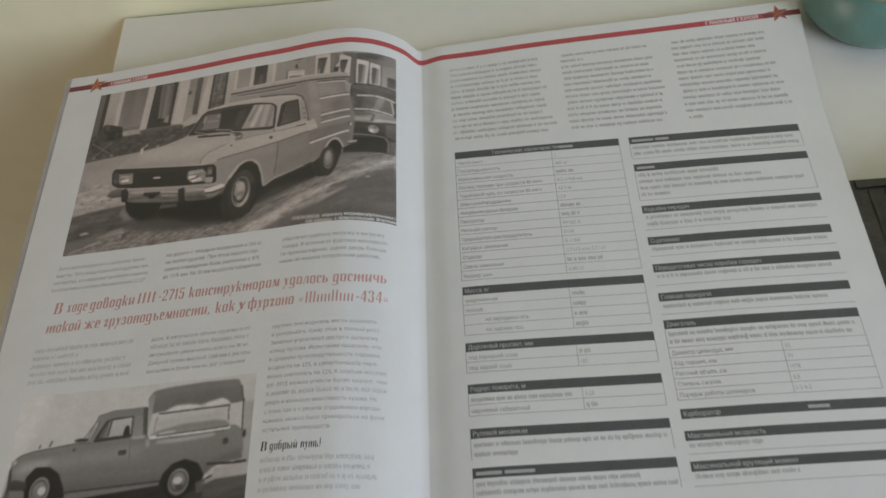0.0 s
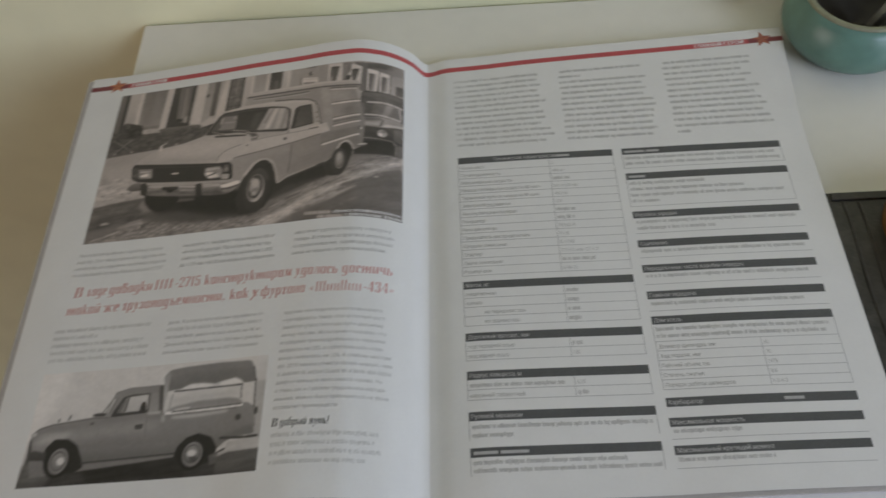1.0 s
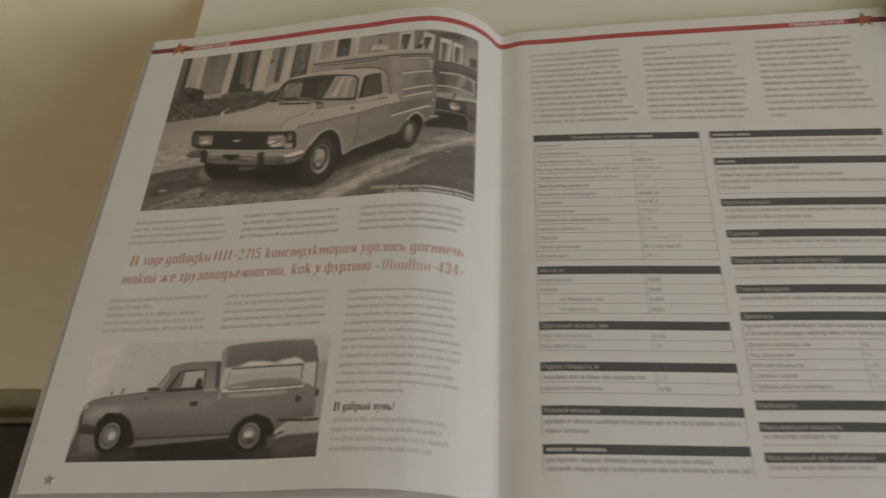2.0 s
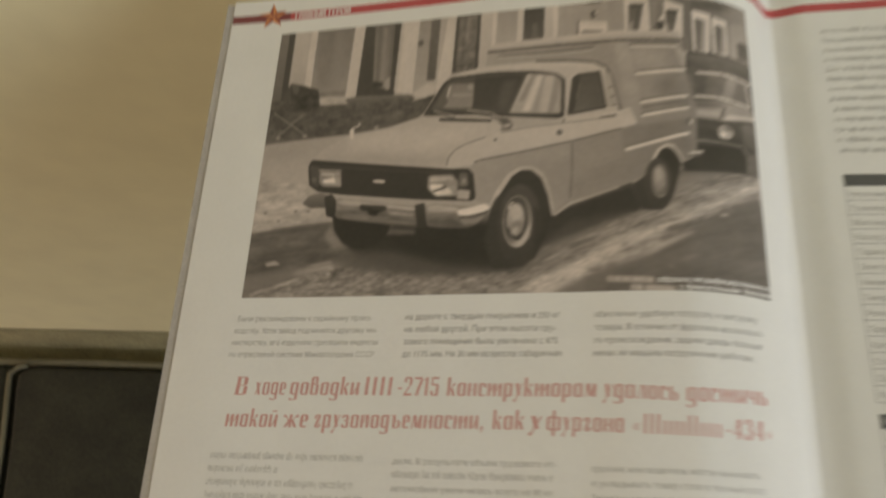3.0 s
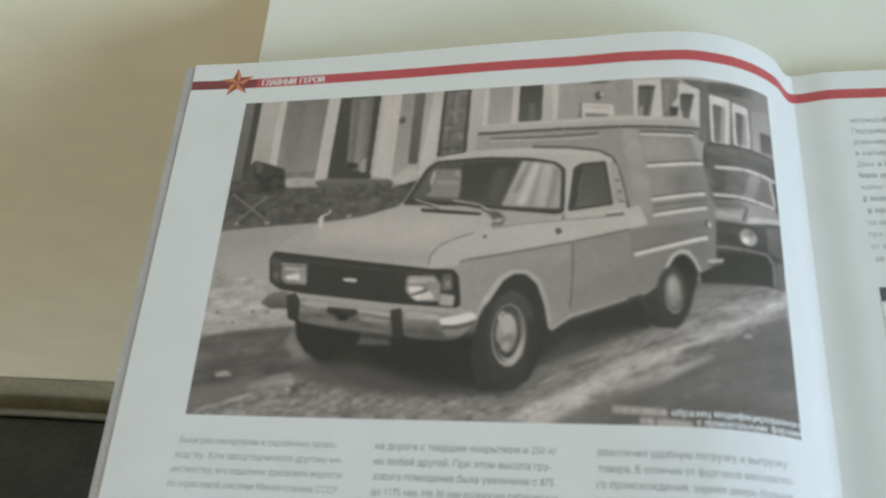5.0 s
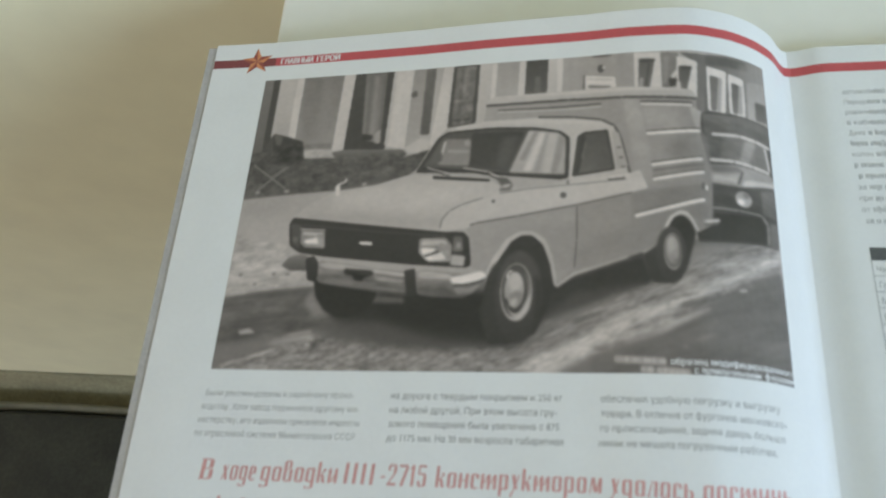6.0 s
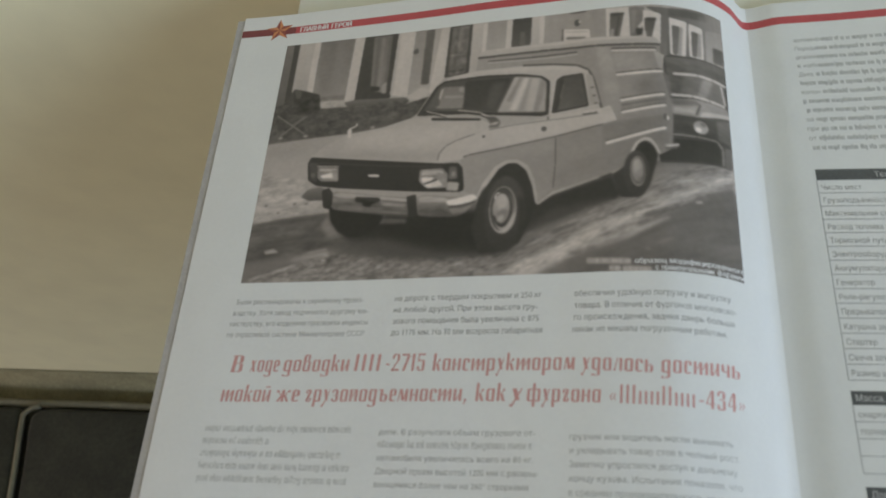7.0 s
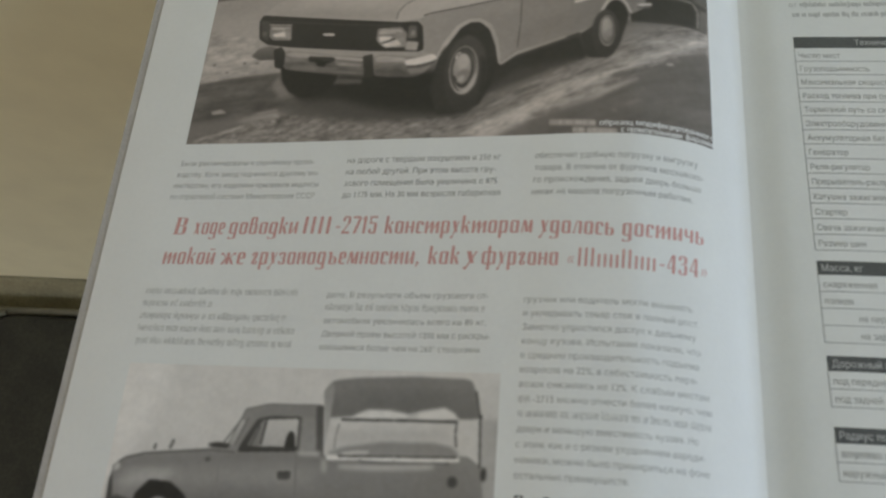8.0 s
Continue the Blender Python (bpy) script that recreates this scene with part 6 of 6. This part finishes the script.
for k, b in enumerate((-22.0, -23.5, -20.5, -27.0)):
    line_of_words(left_page, -69.6, b, -243.6 - 4.2 * k)
p = Print(0.05)
star(p, -194.6, -266.0, 3.0, 0.0, False)
p.done("page_star", left_page, "small grey star that frames the folio")
p = Print(0.05)
star(p, 203.0, -262.8, 3.0, 0.0, False)
p.done("page_star", right_page, "small grey star that frames the folio")

# ---- printing: the right page ----
STARTS = ("автомоби", "Передн", "ровани", "в каби", "Даже", "", "колон", "", "", "за", "при", "от", "")
for x, ends in ((17.2, (67, 66, 68, 66, 67, 70, 66, 68, 69, 66, 71, 73, 68)), (79.4, (128, 92, 130, 127, 129, 127, 132, 133, 131, 130, 129, 131, 128)), (141.0, (193, 192, 186, 191, 187, 194, 190, 193, 195, 192, 195, 196, 149))):
    for k, end in enumerate(ends):
        start, y = x + (0 if k % 4 else 0.8), -18.4 - 4.1 * k
        word = STARTS[k] if x < 20 else ""
        if word:
            readable_line(right_page, word, x, x + 1.3 * len(word), y, 1.95, SOFT_INK)
            start = x + 1.3 * len(word) + (0.0 if len(word) > 5 else 1.0)
        line_of_words(right_page, start, end, y)


def rules(page, lines, width=0.28):
    for x0, x1, y0, y1 in lines:
        p = Print(0.04)
        if y0 == y1:
            p.bar(x0, x1, y0 - width / 2, y0 + width / 2, RULE_INK)
        else:
            p.bar(x0 - width / 2, x0 + width / 2, y1, y0, RULE_INK)
        p.done("rule", page)


def title_bar(page, x0, x1, y, words, height=4.5, bars=(), start=None):
    p = Print(0.05)
    p.bar(x0, x1, y - height, y, BLACK_INK)
    p.done("title_bar", page, "black title bar of the table")
    p = Print(0.08)
    if words:
        p.letters(words, start or x0 + 1.2, y - height + 1.15, 2.3, TITLE_INK, None, 0.0, 0.10)
    for a, b in bars:
        p.bar(a, b, y - height + 1.3, y - 1.7, TITLE_INK)
    tagged(p.done("title_text", page, "pale type on the black bar"), kind="stuff")


def row(page, x, y, words, x_value=None, value=0.0, indent=0.0):
    if words:
        readable_line(page, words, x + 1.2 + indent, None, y + 1.3, 2.1, TEXT_INK, "row_text")
    if isinstance(value, str):
        readable_line(page, value, x_value + 1.2, None, y + 1.3, 2.1, SOFT_INK, "row_value")
    elif value:
        line_of_words(page, x_value + 1.0, x_value + 1.0 + value, y + 1.3, 1.7, FAINT_INK, 0.05, "row_value")


AL, AM, AR = 17.5, 68.0, 103.4
title_bar(right_page, AL, AR, -75.9, "Техническая характеристика", 4.5, ((72.4, 79.5),), 37.0)
names = ("Число мест", "Грузоподъемность", "Максимальная скорость", "Расход топлива при скорости 80 км/ч", "Тормозной путь со скорости 80 км/ч", "Электрооборудование", "Аккумуляторная батарея", "Генератор", "Реле-регулятор", "Прерыватель-распределитель", "Катушка зажигания", "Стартер", "Свеча зажигания", "Размер шин")
values = ("2", "400 кг", 9, "8,5 л/100 км", "43,2 м", "12V", 10, 9, "РР362-А", "Р118", "Б-115В", "СТ113 или СТ117", 17, "6,40-13")
for k, (word, value) in enumerate(zip(names, values)):
    y = -80.4 - 5.28 * (k + 1)
    row(right_page, AL, y, word, AM, value)
    rules(right_page, ((AL, AR, y, y),))
title_bar(right_page, AL, AR, -157.9, "Масса, кг")
for k, (word, indent) in enumerate((("снаряженная", 0), ("полная", 0), ("на переднюю ось", 9), ("на заднюю ось", 9))):
    y = -162.4 - 5.3 * (k + 1)
    row(right_page, AL, y, word, AM, 6, indent)
    rules(right_page, ((AL, AR, y, y),))
title_bar(right_page, AL, AR, -187.6, "Дорожный просвет, мм")
for k, word in enumerate(("под передней осью", "под задней осью")):
    y = -192.1 - 5.2 * (k + 1)
    row(right_page, AL, y, word, AM, (5, "185")[k])
    rules(right_page, ((AL, AR, y, y),))
title_bar(right_page, AL, AR, -208.2, "Радиус поворота, м")
for k, word in enumerate(("", "наружный габаритный")):
    y = -212.7 - 5.2 * (k + 1)
    row(right_page, AL, y, word, AM, ("5,25", 5)[k])
    rules(right_page, ((AL, AR, y, y),))
line_of_words(right_page, AL + 1.2, AL + 46, -216.6, 1.6, FAINT_INK, 0.05, "row_text")
title_bar(right_page, AL, AR, -229.0, "Рулевой механизм")
line_of_words(right_page, AL + 1.2, AR - 2, -237.4, 1.6)
line_of_words(right_page, AL + 1.2, AL + 20, -241.6, 1.6)
title_bar(right_page, AL, AR, -246.6, "", 4.5, ((19, 30), (31.2, 44)))
line_of_words(right_page, AL + 1.2, AR - 16, -254.6, 1.6)
line_of_words(right_page, AL + 1.2, AR - 1, -258.4, 1.6)
rules(right_page, ((AL, AL, -80.4, -154.3), (AM, AM, -80.4, -154.3), (AR, AR, -80.4, -154.3), (AL, AL, -162.4, -183.6), (AM, AM, -162.4, -183.6), (AR, AR, -162.4, -183.6), (AM, AM, -192.1, -202.5), (AL, AL, -192.1, -202.5), (AR, AR, -192.1, -202.5), (AM, AM, -212.7, -223.1), (AL, AL, -212.7, -223.1), (AR, AR, -212.7, -223.1), (AL, AL, -233.5, -243.0), (AL, AL, -251.1, -260.0), (AR, AR, -233.5, -243.0), (AR, AR, -251.1, -260.0)))
BL, BM, BR = 108.6, 158.0, 195.0
for y, words, bars in ((-75.9, "", ((110, 121), (122, 129))), (-93.5, "", ((110, 119),)), (-119.2, "Коробка передач", ()), (-137.6, "Сцепление", ()), (-152.8, "Передаточные числа коробки передач", ()), (-168.4, "Главная передача", ()), (-182.6, "Двигатель", ()), (-225.5, "Карбюратор", ((162, 171),)), (-235.5, "Максимальная мощность", ()), (-249.2, "Максимальный крутящий момент", ())):
    title_bar(right_page, BL, BR, y, words, 4.5, bars)
for y, end in ((-83.8, 191), (-87.6, 193), (-101.4, 150), (-105.4, 170), (-109.4, 190), (-113.4, 124), (-127.0, 192), (-131.0, 150), (-145.4, 192), (-160.4, 190), (-176.4, 184), (-190.6, 192), (-194.4, 190), (-243.0, 140), (-256.8, 152)):
    line_of_words(right_page, BL + 1.2, end, y, 1.55)
for k, word in enumerate(("Диаметр цилиндра, мм", "Ход поршня, мм", "Рабочий объем, см", "Степень сжатия", "Порядок работы цилиндров")):
    y = -196.4 - 5.0 * (k + 1)
    row(right_page, BL, y, word, BM, ("82", "70", "1478", "8,8", "1-3-4-2")[k])
    rules(right_page, ((BL, BR, y, y),))
rules(right_page, tuple((BL, BR, y, y) for y in (-90.0, -116.0, -133.4, -148.4, -164.4, -179.6, -196.4, -246.0, -260.0)))
rules(right_page, ((BM, BM, -196.4, -221.4), (BL, BL, -80.4, -90.0), (BR, BR, -80.4, -90.0), (BL, BL, -98.0, -116.0), (BR, BR, -98.0, -116.0), (BL, BL, -187.1, -221.4), (BR, BR, -187.1, -221.4)))

# ---- beside the magazine ----
BOWL_X, BOWL_Y = 0.2555, 0.0095
bowl = thing("bowl", (BOWL_X, BOWL_Y, TABLE_Z), "small teal glazed ceramic bowl holding pencils", "bowl")
at_bowl = Matrix.Translation((BOWL_X, BOWL_Y, TABLE_Z))
outer = [(0.026, 0.0), (0.030, 0.001), (0.0352, 0.004), (0.0390, 0.009), (0.0408, 0.014), (0.0408, 0.019), (0.0393, 0.025), (0.0362, 0.031), (0.0336, 0.0352)]
part("body", moved(turned(outer + [(0.0305, 0.0350), (0.0330, 0.028), (0.0345, 0.020), (0.026, 0.008)]), at_bowl), TEAL, bowl, "teal glazed wall", True)
part("rim", moved(turned([(0.0292, 0.0345), (0.0336, 0.0348), (0.0334, 0.0360), (0.0325, 0.0367), (0.0304, 0.0366), (0.0294, 0.0357)], ring=True), at_bowl), RIM_CLAY, bowl, "worn unglazed rim", True)
part("inside", moved(turned([(0.0005, 0.0088), (0.0256, 0.0090), (0.0340, 0.0200), (0.0325, 0.028), (0.0300, 0.0345), (0.0294, 0.0345), (0.0318, 0.028), (0.0333, 0.0204), (0.0252, 0.0100), (0.0005, 0.0098)], ring=True), at_bowl), BOWL_INSIDE, bowl, "dark inner glaze", True)


def pencil(a, b, r, coat, label):
    a, b = Vector(a), Vector(b)
    ob = thing("pencil", a, label, "pencil", "pencils in the bowl")
    d = (b - a).normalized()
    part("shaft", tube([a, b - d * 0.012], r, 6), coat, ob)
    tip = bmesh.new()
    bmesh.ops.create_cone(tip, cap_ends=True, segments=6, radius1=r * 0.95, radius2=r * 0.2, depth=0.012)
    tip.transform(Matrix.Translation(b - d * 0.006) @ d.to_track_quat("Z", "Y").to_matrix().to_4x4())
    part("tip", tip, RIM_CLAY, ob, "bare sharpened tip")
    return ob


pencil((0.2747, -0.0046, 0.012), (0.2884, -0.0063, 0.046), 0.0034, YELLOW_PAINT, "yellow pencil leaning in the teal bowl")
pencil((0.283, -0.0055, 0.012), (0.2929, -0.0115, 0.046), 0.0032, BLACK_PAINT, "black pencil leaning in the teal bowl")
pencil((0.261, -0.0022, 0.012), (0.2776, 0.002, 0.044), 0.0040, GREY_METAL, "grey metal pen leaning in the teal bowl")

case = thing("leather_case", (0.262, -0.175, TABLE_Z), "flat black leather case lying beside the magazine", "case")
part("body", outline_block([(0.2085, -0.2330), (0.2085, -0.1120), (0.2100, -0.1105), (0.3060, -0.1105), (0.3060, -0.2440), (0.2200, -0.2440), (0.2120, -0.2400)], TABLE_Z, TABLE_Z + 0.0062, 0.0018, 3), BLACK_LEATHER, case, "", True)
part("border", block(0.2140, 0.305, -0.1165, -0.1118, TABLE_Z + 0.0060, TABLE_Z + 0.0072, 0.0004), BLACK_LEATHER, case, "raised border strip")
for x in (0.2195, 0.2275):
    part("seam", tube([(x + 0.0005 * math.sin(k * 0.9), -0.118 - 0.118 * k / 12, TABLE_Z + 0.0062 + 0.0003 * math.sin(k * 1.7)) for k in range(13)], 0.0008, 6), BLACK_LEATHER, case, "raised seam", True)
pouch = thing("tan_pouch", (0.272, -0.15, TABLE_Z + 0.0063), "tan leather pouch lying on the black case", "pouch")
bag = outline_block([(0.2440, -0.190), (0.2375, -0.165), (0.2345, -0.140), (0.2370, -0.124), (0.2450, -0.1150), (0.305, -0.110), (0.309, -0.190)], TABLE_Z + 0.0063, TABLE_Z + 0.026, 0.008, 5)
part("body", bag, TAN_LEATHER, pouch, "", True)
